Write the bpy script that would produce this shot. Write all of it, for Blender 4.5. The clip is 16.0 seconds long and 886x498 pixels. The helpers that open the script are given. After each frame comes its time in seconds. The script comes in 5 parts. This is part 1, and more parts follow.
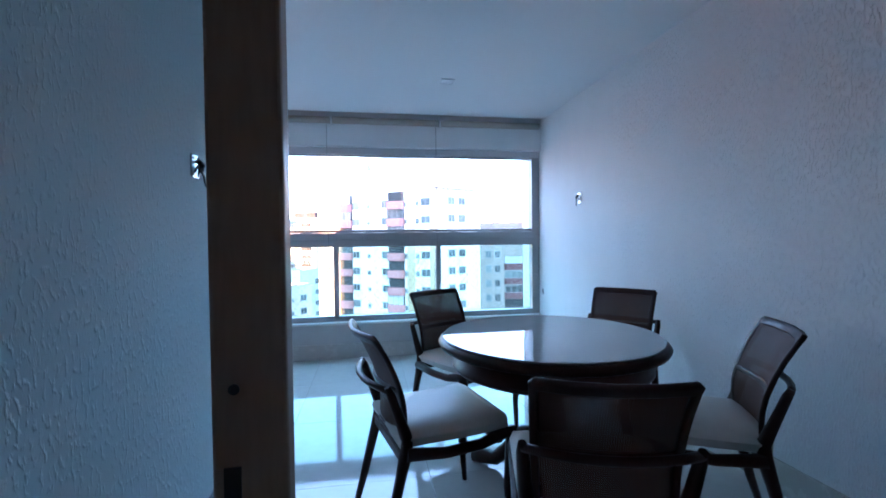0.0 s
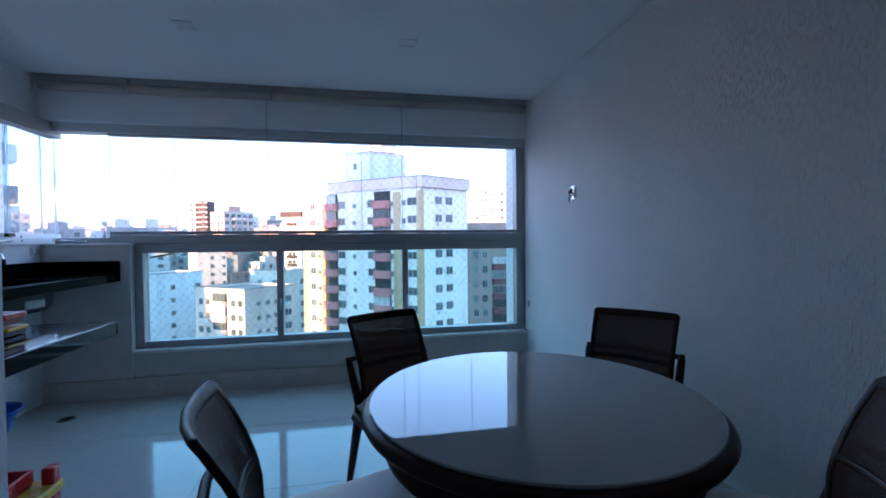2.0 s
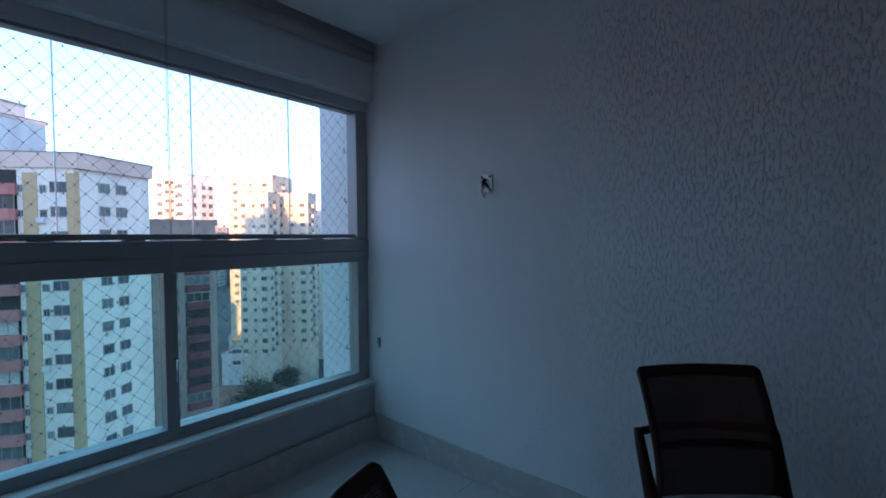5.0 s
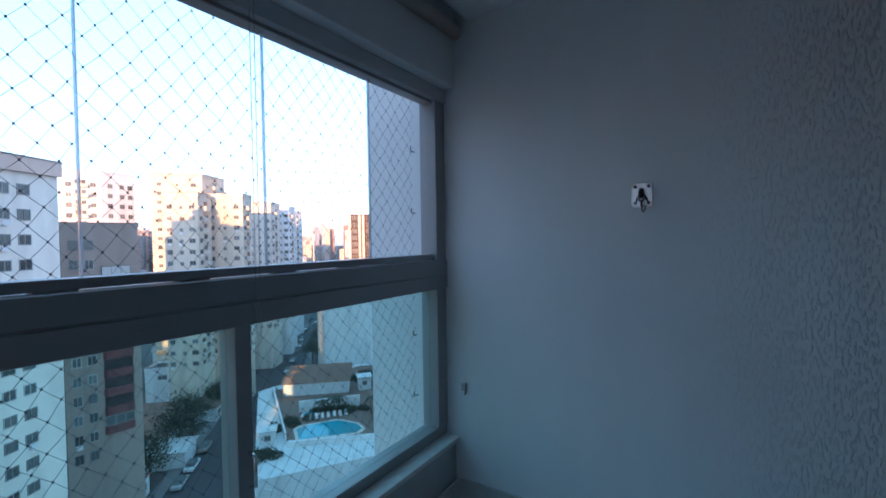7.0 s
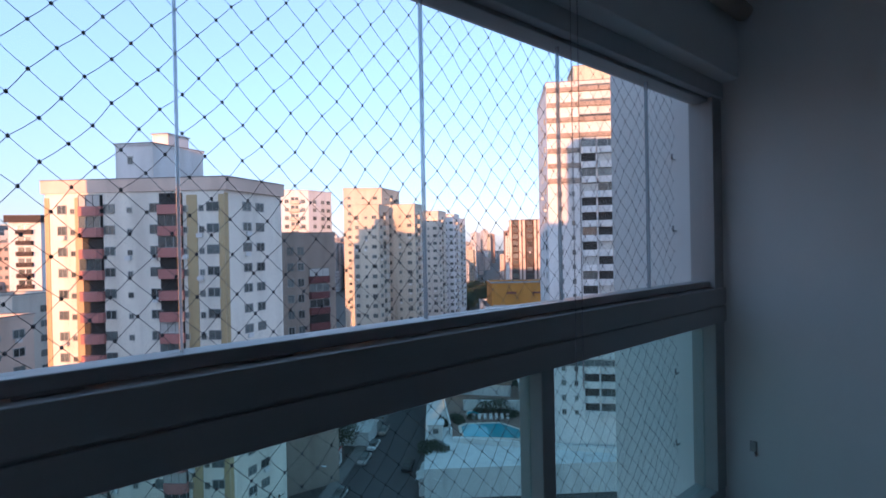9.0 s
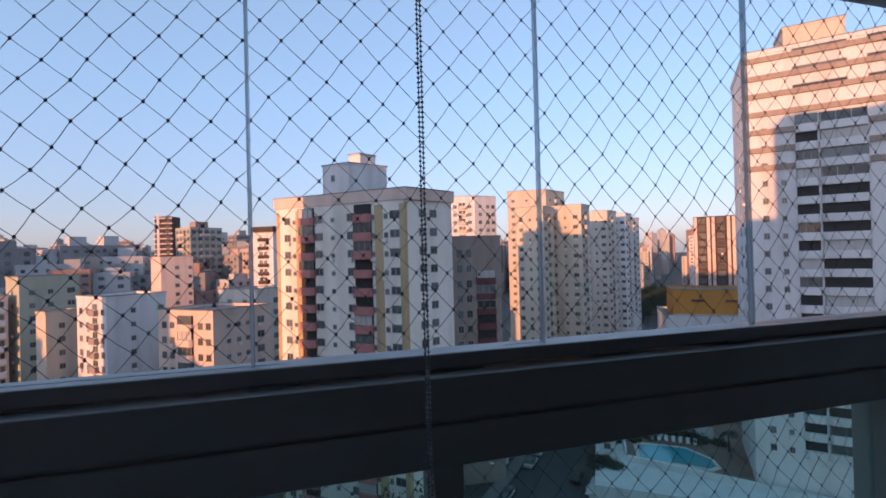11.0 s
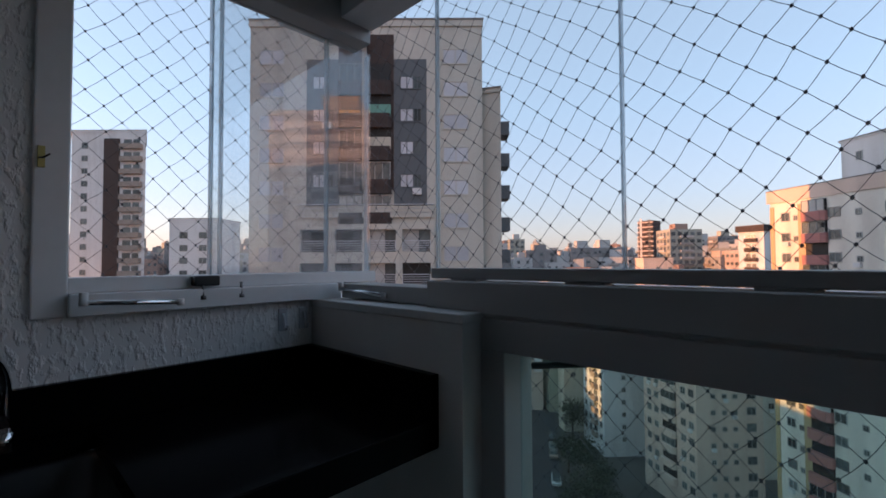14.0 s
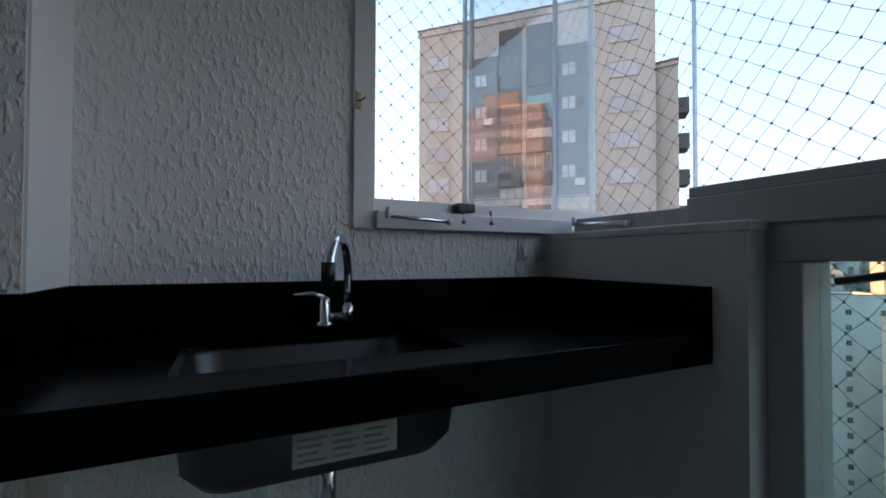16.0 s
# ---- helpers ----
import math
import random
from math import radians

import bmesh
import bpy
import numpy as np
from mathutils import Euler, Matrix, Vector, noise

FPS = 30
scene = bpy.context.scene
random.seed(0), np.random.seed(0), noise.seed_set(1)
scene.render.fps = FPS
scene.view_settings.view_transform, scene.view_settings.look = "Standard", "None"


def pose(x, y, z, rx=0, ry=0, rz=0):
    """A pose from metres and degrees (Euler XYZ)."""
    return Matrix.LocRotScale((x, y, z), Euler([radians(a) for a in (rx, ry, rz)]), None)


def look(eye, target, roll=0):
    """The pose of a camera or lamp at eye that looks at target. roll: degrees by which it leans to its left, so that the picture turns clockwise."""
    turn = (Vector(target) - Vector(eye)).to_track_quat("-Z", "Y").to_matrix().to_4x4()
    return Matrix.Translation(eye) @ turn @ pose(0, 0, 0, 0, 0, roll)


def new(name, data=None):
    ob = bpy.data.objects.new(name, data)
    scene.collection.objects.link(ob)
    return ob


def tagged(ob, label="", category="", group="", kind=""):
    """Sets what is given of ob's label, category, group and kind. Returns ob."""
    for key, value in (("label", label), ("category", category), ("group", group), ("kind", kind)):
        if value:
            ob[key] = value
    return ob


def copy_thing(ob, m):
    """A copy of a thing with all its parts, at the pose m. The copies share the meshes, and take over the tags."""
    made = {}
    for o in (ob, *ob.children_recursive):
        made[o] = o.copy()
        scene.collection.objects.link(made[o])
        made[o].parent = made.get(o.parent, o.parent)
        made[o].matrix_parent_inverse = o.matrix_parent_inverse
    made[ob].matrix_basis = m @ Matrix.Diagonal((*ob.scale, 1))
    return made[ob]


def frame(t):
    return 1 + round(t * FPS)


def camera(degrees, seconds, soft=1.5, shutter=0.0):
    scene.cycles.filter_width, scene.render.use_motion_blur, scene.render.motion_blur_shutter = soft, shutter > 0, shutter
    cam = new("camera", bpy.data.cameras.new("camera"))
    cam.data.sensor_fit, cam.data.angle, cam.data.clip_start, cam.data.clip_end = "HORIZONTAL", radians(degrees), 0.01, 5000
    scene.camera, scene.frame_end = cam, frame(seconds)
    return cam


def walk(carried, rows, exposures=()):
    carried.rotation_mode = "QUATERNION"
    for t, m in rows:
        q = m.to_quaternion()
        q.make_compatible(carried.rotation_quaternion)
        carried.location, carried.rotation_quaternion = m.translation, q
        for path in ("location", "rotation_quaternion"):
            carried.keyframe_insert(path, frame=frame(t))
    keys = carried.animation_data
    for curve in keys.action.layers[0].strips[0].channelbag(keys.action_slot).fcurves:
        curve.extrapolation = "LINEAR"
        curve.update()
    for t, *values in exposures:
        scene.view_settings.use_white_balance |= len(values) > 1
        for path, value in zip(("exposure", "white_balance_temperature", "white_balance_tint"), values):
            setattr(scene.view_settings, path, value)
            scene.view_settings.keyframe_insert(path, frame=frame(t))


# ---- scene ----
cam = camera(91.4, 16.0, soft=1.7)
PATH = [
    (0, (-1.898, -4.716, 1.21), (-1.564, -2.734, 1.171), -0.75),
    (0.5, (-1.726, -4.656, 1.203), (-1.365, -2.676, 1.165), -0.73),
    (1, (-1.629, -4.47, 1.215), (-1.272, -2.493, 1.174), -0.56),
    (1.5, (-1.600, -4.246, 1.230), (-1.236, -2.266, 1.187), -0.58),
    (2, (-1.586, -4.003, 1.236), (-1.196, -2.021, 1.196), -0.57),
    (2.5, (-1.631, -3.762, 1.234), (-1.127, -1.815, 1.196), -0.5),
    (3, (-1.743, -3.496, 1.253), (-1.023, -1.631, 1.212), -0.2),
    (3.5, (-1.823, -3.233, 1.252), (-0.862, -1.48, 1.209), -0.3),
    (4, (-1.852, -2.928, 1.293), (-0.723, -1.278, 1.24), -0.5),
    (4.5, (-1.879, -2.619, 1.299), (-0.564, -1.113, 1.245), -0.3),
    (5, (-1.844, -2.312, 1.31), (-0.334, -1.002, 1.255), -0.5),
    (7.5, (-1.976, -1.134, 1.446), (-0.301, -0.042, 1.399), -0.8),
    (8, (-2.011, -1.01, 1.474), (-0.481, 0.277, 1.439), -0.9),
    (10.5, (-2.355, -0.784, 1.52), (-1.621, 1.077, 1.527), -1.5),
    (11, (-2.439, -0.751, 1.509), (-1.935, 1.185, 1.526), -1.5),
    (11.5, (-2.538, -0.719, 1.493), (-2.324, 1.269, 1.523), -1.2),
    (12, (-2.659, -0.717, 1.482), (-2.758, 1.28, 1.516), -1.2),
    (12.5, (-2.734, -0.719, 1.457), (-3.15, 1.237, 1.504), -0.9),
    (13, (-2.762, -0.747, 1.425), (-3.574, 1.08, 1.482), -0.7),
    (13.5, (-2.773, -0.788, 1.391), (-3.917, 0.851, 1.454), -0.4),
    (14, (-2.772, -0.823, 1.349), (-4.144, 0.631, 1.411), -0.3),
    (14.5, (-2.781, -0.842, 1.298), (-4.347, 0.401, 1.357), -0.3),
    (15, (-2.804, -0.882, 1.233), (-4.494, 0.185, 1.288), -0.0),
    (15.5, (-2.843, -0.958, 1.189), (-4.61, -0.021, 1.232), 0.2),
    (16, (-2.873, -1.043, 1.159), (-4.669, -0.165, 1.2), 0.2),
]
EXPOSURES = [(0.0,4.75,4950,22),(0.7,4.27,4850,22),(1.5,3.68,4850,22),(2.2,3.15,4850,21),(3.5,2.55,4850,17),(5.0,2.45,4950,17),(7.5,2.4,5050,15),(8.0,2.2,5100,16),(10.5,1.25,5550,24),(12.5,1.15,5900,24),(13.0,1.25,6050,23),(14.5,1.45,6300,22),(15.5,1.75,6300,19),(16.0,2.3,6300,18)]
walk(cam, [(t, look(e, a, r)) for t, e, a, r in PATH], EXPOSURES)

# ---- world and sun ----
SUN_AZ, SUN_EL = 126.0, 7.5          # degrees left of +y, degrees above the horizon
world = bpy.data.worlds.new("dusk_sky")
scene.world = world
world.use_nodes = True
wn = world.node_tree.nodes
sky = wn.new("ShaderNodeTexSky")
sky.sky_type = "NISHITA"
sky.sun_disc = False
sky.sun_elevation = radians(SUN_EL)
sky.sun_rotation = radians(-SUN_AZ)
sky.air_density, sky.dust_density, sky.ozone_density = 1.0, 1.0, 2.2
wn["Background"].inputs["Strength"].default_value = 0.15
pale = wn.new("ShaderNodeHueSaturation")       # evening haze: paler than a clear sky
pale.inputs["Saturation"].default_value, pale.inputs["Value"].default_value = 0.68, 1.0
rose = wn.new("ShaderNodeMix")
rose.data_type, rose.blend_type = "RGBA", "MULTIPLY"
rose.inputs[0].default_value = 1.0
wtc, wsep, wramp = wn.new("ShaderNodeTexCoord"), wn.new("ShaderNodeSeparateXYZ"), wn.new("ShaderNodeValToRGB")
wramp.color_ramp.elements[0].color = (1.08, 0.84, 0.77, 1)     # rosy dusk haze low down
wramp.color_ramp.elements.new(0.14).color = (1.00, 0.94, 0.94, 1)
wramp.color_ramp.elements[2].color = (0.97, 1.03, 1.05, 1)
wramp.color_ramp.elements[2].position = 0.32
world.node_tree.links.new(wtc.outputs["Generated"], wsep.inputs[0])
world.node_tree.links.new(wsep.outputs["Z"], wramp.inputs[0])
world.node_tree.links.new(wramp.outputs[0], rose.inputs[7])
world.node_tree.links.new(sky.outputs[0], pale.inputs["Color"])
veil = wn.new("ShaderNodeMix")
veil.data_type = "RGBA"
veil.inputs[0].default_value = 0.5
veil.inputs[7].default_value = (1.36, 1.86, 2.12, 1)
world.node_tree.links.new(pale.outputs[0], veil.inputs[6])
world.node_tree.links.new(veil.outputs[2], rose.inputs[6])
world.node_tree.links.new(rose.outputs[2], wn["Background"].inputs["Color"])
sun_dir = Vector((-math.sin(radians(SUN_AZ)), math.cos(radians(SUN_AZ)), math.tan(radians(SUN_EL))))
sun_data = bpy.data.lights.new("sun", "SUN")
sun_data.energy, sun_data.angle, sun_data.color = 2.6, radians(0.53), (1.0, 0.40, 0.125)
sun = new("sun", sun_data)
sun.matrix_world = look(sun_dir * 50, (0, 0, 0))


# ---- materials ----
def mat(name, color, rough=0.5, metal=0.0, var=0.12, scale=6.0, bump=0.0, bump_scale=80.0, stretch=(1, 1, 1), spec=0.5, coat=0.0, stain=0.0, ramp=None, island=False, objvar=0.0, fade=None):
    """A surface: two scales of tone, fine relief and worn gloss."""
    m = bpy.data.materials.new(name)
    m.use_nodes = True
    n, l = m.node_tree.nodes, m.node_tree.links
    b = n["Principled BSDF"]
    b.inputs["Metallic"].default_value = metal
    b.inputs["Specular IOR Level"].default_value = spec
    b.inputs["Coat Weight"].default_value = coat
    b.inputs["Coat Roughness"].default_value = 0.03
    tc, mp = n.new("ShaderNodeTexCoord"), n.new("ShaderNodeMapping")
    l.new(tc.outputs["Object"], mp.inputs["Vector"])
    mp.inputs["Scale"].default_value = stretch
    big, small = n.new("ShaderNodeTexNoise"), n.new("ShaderNodeTexNoise")
    big.inputs["Scale"].default_value, big.inputs["Detail"].default_value = scale * 0.2, 4
    small.inputs["Scale"].default_value, small.inputs["Detail"].default_value = scale * 3, 6
    for x in (big, small):
        l.new(mp.outputs[0], x.inputs["Vector"])
    add = n.new("ShaderNodeMath")
    add.operation = "ADD"
    l.new(big.outputs[0], add.inputs[0])
    l.new(small.outputs[0], add.inputs[1])
    rng = n.new("ShaderNodeMapRange")
    rng.inputs["From Min"].default_value, rng.inputs["From Max"].default_value = 0.6, 1.4
    rng.inputs["To Min"].default_value, rng.inputs["To Max"].default_value = 1 - var, 1 + var
    l.new(add.outputs[0], rng.inputs["Value"])
    hsv = n.new("ShaderNodeHueSaturation")
    hsv.inputs["Color"].default_value = (*color, 1)
    val = rng.outputs[0]
    if objvar:
        oi, r2, mu = n.new("ShaderNodeObjectInfo"), n.new("ShaderNodeMapRange"), n.new("ShaderNodeMath")
        r2.inputs["To Min"].default_value, r2.inputs["To Max"].default_value = 1 - objvar, 1 + objvar
        mu.operation = "MULTIPLY"
        l.new(oi.outputs["Random"], r2.inputs["Value"])
        l.new(r2.outputs[0], mu.inputs[0])
        l.new(val, mu.inputs[1])
        val = mu.outputs[0]
    if island:
        ge, r2, mu = n.new("ShaderNodeNewGeometry"), n.new("ShaderNodeMapRange"), n.new("ShaderNodeMath")
        r2.inputs["To Min"].default_value, r2.inputs["To Max"].default_value = 0.45, 1.5
        mu.operation = "MULTIPLY"
        l.new(ge.outputs["Random Per Island"], r2.inputs["Value"])
        l.new(r2.outputs[0], mu.inputs[0])
        l.new(val, mu.inputs[1])
        val = mu.outputs[0]
    l.new(val, hsv.inputs["Value"])
    col = hsv.outputs[0]
    if stain:
        st, cr, mx = n.new("ShaderNodeTexNoise"), n.new("ShaderNodeValToRGB"), n.new("ShaderNodeMix")
        sm = n.new("ShaderNodeMapping")
        sm.inputs["Scale"].default_value = (1, 1, 0.12)
        l.new(tc.outputs["Object"], sm.inputs["Vector"])
        l.new(sm.outputs[0], st.inputs["Vector"])
        st.inputs["Scale"].default_value, st.inputs["Detail"].default_value = 0.5, 8
        cr.color_ramp.elements[0].position, cr.color_ramp.elements[1].position = 0.45, 0.75
        mx.data_type, mx.blend_type = "RGBA", "MULTIPLY"
        l.new(st.outputs[0], cr.inputs[0])
        inv = n.new("ShaderNodeMath")
        inv.operation = "MULTIPLY"
        inv.inputs[1].default_value = stain
        l.new(cr.outputs[0], inv.inputs[0])
        l.new(inv.outputs[0], mx.inputs[0])
        l.new(col, mx.inputs[6])
        mx.inputs[7].default_value = (0.35, 0.33, 0.31, 1)
        col = mx.outputs[2]
    l.new(col, b.inputs["Base Color"])
    rr = n.new("ShaderNodeMapRange")
    rr.inputs["From Min"].default_value, rr.inputs["From Max"].default_value = 0.3, 0.7
    rr.inputs["To Min"].default_value, rr.inputs["To Max"].default_value = max(0.0, rough * 0.8), min(1.0, rough * 1.2)
    l.new(small.outputs[0], rr.inputs["Value"])
    l.new(rr.outputs[0], b.inputs["Roughness"])
    if bump:
        bn, bp = n.new("ShaderNodeTexNoise"), n.new("ShaderNodeBump")
        bn.inputs["Scale"].default_value, bn.inputs["Detail"].default_value = bump_scale, 3
        l.new(mp.outputs[0], bn.inputs["Vector"])
        src = bn.outputs[0]
        if ramp:
            cr = n.new("ShaderNodeValToRGB")
            cr.color_ramp.elements[0].position, cr.color_ramp.elements[1].position = ramp
            cr.color_ramp.interpolation = "EASE"
            l.new(src, cr.inputs[0])
            src = cr.outputs[0]
        bp.inputs["Strength"].default_value, bp.inputs["Distance"].default_value = 1.0, bump
        if fade:
            sp, fr = n.new("ShaderNodeSeparateXYZ"), n.new("ShaderNodeMapRange")
            fr.inputs["From Min"].default_value, fr.inputs["From Max"].default_value = fade
            fr.inputs["To Min"].default_value, fr.inputs["To Max"].default_value = 1.0, 0.06
            l.new(tc.outputs["Object"], sp.inputs[0])
            l.new(sp.outputs["Y"], fr.inputs["Value"])
            l.new(fr.outputs[0], bp.inputs["Strength"])
        l.new(src, bp.inputs["Height"])
        l.new(bp.outputs[0], b.inputs["Normal"])
    return m


def glass(name, tint, base=0.02, power=5.0, haze=0.0):
    """Clear pane: lets light straight through and mirrors by angle, the same from both sides."""
    m = bpy.data.materials.new(name)
    m.use_nodes = True
    n, l = m.node_tree.nodes, m.node_tree.links
    n.remove(n["Principled BSDF"])
    tr, gl, lw, mx = n.new("ShaderNodeBsdfTransparent"), n.new("ShaderNodeBsdfGlossy"), n.new("ShaderNodeLayerWeight"), n.new("ShaderNodeMixShader")
    tr.inputs["Color"].default_value = (*tint, 1)
    gl.inputs["Roughness"].default_value = 0.01
    lw.inputs["Blend"].default_value = 0.5
    pw, ma = n.new("ShaderNodeMath"), n.new("ShaderNodeMath")
    pw.operation, ma.operation = "POWER", "MULTIPLY_ADD"
    pw.inputs[1].default_value = power
    ma.inputs[1].default_value, ma.inputs[2].default_value = 0.6, base
    l.new(lw.outputs["Facing"], pw.inputs[0])
    l.new(pw.outputs[0], ma.inputs[0])
    l.new(ma.outputs[0], mx.inputs[0])
    l.new(tr.outputs[0], mx.inputs[1])
    l.new(gl.outputs[0], mx.inputs[2])
    last = mx.outputs[0]
    if haze:
        df, m2, nz = n.new("ShaderNodeBsdfTranslucent"), n.new("ShaderNodeMixShader"), n.new("ShaderNodeTexNoise")
        df.inputs["Color"].default_value = (0.75, 0.78, 0.82, 1)
        nz.inputs["Scale"].default_value, nz.inputs["Detail"].default_value = 3.0, 6
        mu = n.new("ShaderNodeMath")
        mu.operation = "MULTIPLY"
        mu.inputs[1].default_value = haze * 2
        l.new(nz.outputs[0], mu.inputs[0])
        l.new(mu.outputs[0], m2.inputs[0])
        l.new(last, m2.inputs[1])
        l.new(df.outputs[0], m2.inputs[2])
        last = m2.outputs[0]
    l.new(last, n["Material Output"].inputs["Surface"])
    return m


M_WALL = mat("textured_wall_paint", (0.79, 0.79, 0.78), 0.75, var=0.04, scale=2, bump=0.0042, bump_scale=66, stretch=(1, 1, 0.55), ramp=(0.46, 0.70))
M_WALL_H = mat("worn_wall_paint", (0.79, 0.79, 0.78), 0.75, var=0.04, scale=2, bump=0.0022, bump_scale=70, stretch=(1, 1, 0.5), ramp=(0.5, 0.72))
M_WALL_E = mat("textured_wall_paint_fading", (0.79, 0.79, 0.78), 0.7, var=0.04, scale=2, bump=0.0042, bump_scale=115, stretch=(1, 1, 0.3), ramp=(0.5, 0.66), fade=(-1.7, -1.0))
M_SMOOTH = mat("smooth_wall_paint", (0.79, 0.79, 0.78), 0.6, var=0.04, scale=2, bump=0.0005, bump_scale=200)
# wall white toned down for parapet and ledge: backlit shade put into the colour
M_PARAPET = mat("backlit_parapet_paint", (0.56, 0.55, 0.53), 0.65, var=0.10, scale=3, bump=0.0005, bump_scale=200)
M_CEIL = mat("ceiling_paint", (0.82, 0.82, 0.81), 0.7, var=0.02, scale=1.5, bump=0.0003, bump_scale=300)
M_TILE = mat("polished_porcelain", (0.52, 0.50, 0.47), 0.06, var=0.06, scale=5, objvar=0.03, spec=0.6)
M_GROUT = mat("grout", (0.4, 0.39, 0.37), 0.9)
M_BASE = mat("porcelain_baseboard", (0.55, 0.53, 0.49), 0.25, var=0.05)
M_MARBLE = mat("sill_stone", (0.76, 0.75, 0.72), 0.35, var=0.15, scale=8)
M_ALU = mat("grey_aluminium", (0.37, 0.365, 0.36), 0.42, metal=0.2, var=0.05, scale=10, stretch=(0.3, 1, 1))
M_ALU_LIGHT = mat("pale_grey_aluminium", (0.56, 0.56, 0.56), 0.4, metal=0.1, var=0.05, scale=10, stretch=(0.3, 1, 1))
M_ALU_WHITE = mat("white_aluminium", (0.75, 0.75, 0.75), 0.35, var=0.05, scale=10)
M_SEAL = glass("clear_glass_edge_strip", (0.66, 0.72, 0.75), 0.06, 3.0, 0.34)
M_BEAD = mat("grey_plastic_beads", (0.22, 0.22, 0.23), 0.4)
M_TRIM = mat("dark_door_trim", (0.16, 0.16, 0.17), 0.4, metal=0.3)
M_PLATE = mat("nickel_plate", (0.86, 0.86, 0.85), 0.22, metal=0.55, spec=0.9)
M_DARKMETAL = mat("tarnished_dark_metal", (0.05, 0.05, 0.048), 0.3, metal=0.8)
M_GLASS = glass("clear_glass", (0.985, 0.992, 0.99), 0.012)
M_GREEN = glass("greenish_glass", (0.74, 0.89, 0.86), 0.02, haze=0.010)
M_HAZE = glass("dusty_glass", (0.93, 0.96, 0.97), 0.085, 4.0, 0.08)
M_BLACK = mat("black_granite", (0.003, 0.003, 0.0035), 0.16, var=0.4, scale=60, spec=0.03)
M_GRANITE = mat("polished_black_granite", (0.006, 0.006, 0.007), 0.05, var=0.4, scale=60, spec=0.5)
M_CHROME = mat("chrome", (0.75, 0.75, 0.76), 0.08, metal=1.0, var=0.03)
M_STEEL = mat("stainless_steel", (0.19, 0.19, 0.195), 0.36, metal=1.0, var=0.03, scale=6)
M_WOOD = mat("dark_stained_wood", (0.040, 0.014, 0.009), 0.40, var=0.22, scale=22, stretch=(1.5, 1.5, 0.25), spec=0.2, coat=0.04)
M_SEATF = mat("beige_leatherette", (0.62, 0.58, 0.53), 0.42, var=0.06, scale=8, bump=0.0006, bump_scale=260)
M_DOORWOOD = mat("brown_door_wood", (0.30, 0.19, 0.13), 0.4, var=0.2, scale=9, stretch=(6, 6, 0.8))
M_CANE = mat("woven_cane", (0.075, 0.032, 0.021), 0.55, var=0.2, scale=40, spec=0.15)
M_TOP = mat("greige_back_painted_glass", (0.33, 0.33, 0.32), 0.02, var=0.02, spec=0.6)
M_DOORGLASS = glass("grey_door_glass", (0.72, 0.80, 0.82), 0.03)
M_NET = mat("net_cord", (0.10, 0.10, 0.11), 0.8)
M_BLIND = mat("rolled_blind_cloth", (0.45, 0.40, 0.34), 0.85, var=0.08, scale=20, bump=0.0008, bump_scale=400)
M_PLASTIC_W = mat("white_plastic", (0.7, 0.7, 0.7), 0.35)
M_PLASTIC_K = mat("black_plastic", (0.012, 0.012, 0.013), 0.4)
M_RED = mat("red_toy_plastic", (0.55, 0.02, 0.02), 0.3)
M_BROWNTOY = mat("dark_red_toy_plastic", (0.16, 0.02, 0.02), 0.35)
M_YEL = mat("yellow_toy_plastic", (0.75, 0.48, 0.03), 0.3)
M_BLUE = mat("blue_toy_plastic", (0.02, 0.10, 0.55), 0.3)
M_PINK = mat("pink_toy_plastic", (0.75, 0.22, 0.35), 0.35)
M_PAPER = mat("printed_paper_label", (0.34, 0.35, 0.32), 0.6, var=0.1)
M_TAG = mat("pale_yellow_tag", (0.50, 0.44, 0.16), 0.6)
M_INK = mat("faded_print", (0.18, 0.19, 0.18), 0.7)
M_CLEAR = mat("clear_plastic", (0.55, 0.58, 0.62), 0.15, var=0.05)
# outside
def paint(name, c, **k):
    return mat(name, c, 0.85, var=0.07, scale=0.6, stain=k.pop("stain", 0.35), bump=0.01, bump_scale=6, **k)
X_WHITE = paint("white_render", (0.68, 0.67, 0.67))
X_IVORY = paint("ivory_render", (0.80, 0.745, 0.665))
X_CREAM = paint("cream_render", (0.56, 0.50, 0.41))
X_YEL = paint("ochre_render", (0.50, 0.385, 0.22))
X_SALM = paint("salmon_render", (0.68, 0.53, 0.45))
X_PINKP = paint("pink_parapet", (0.46, 0.20, 0.18))
X_GREY = paint("grey_render", (0.33, 0.27, 0.23))
X_LIGHTGREY = paint("weathered_pale_wall", (0.60, 0.61, 0.61))
X_PAVING = paint("grey_concrete_paving", (0.17, 0.165, 0.16))
X_DGREY = paint("slate_render", (0.13, 0.14, 0.15), stain=0.1)
X_BROWN = paint("dark_brown_cladding", (0.06, 0.04, 0.035), stain=0.1)
X_BEIGE = paint("beige_render", (0.58, 0.54, 0.48))
X_GREEN = paint("greenish_grey_render", (0.42, 0.42, 0.33))
X_ORANGE = paint("orange_cladding", (0.50, 0.24, 0.05))
X_RED = paint("dark_red_render", (0.14, 0.055, 0.055))
X_ROOF = paint("roof_sheet", (0.16, 0.15, 0.15), stain=0.2)
X_COPING = paint("stained_coping", (0.24, 0.22, 0.21), stain=0.6)
X_TILE = paint("clay_roof_tiles", (0.19, 0.12, 0.09), stain=0.5)
X_WIN = mat("far_window_pane", (0.12, 0.135, 0.135), 0.15, var=0.5, scale=0.4, objvar=0.6)
X_SHUT = mat("closed_white_shutter", (0.54, 0.54, 0.58), 0.5, var=0.1, objvar=0.2)
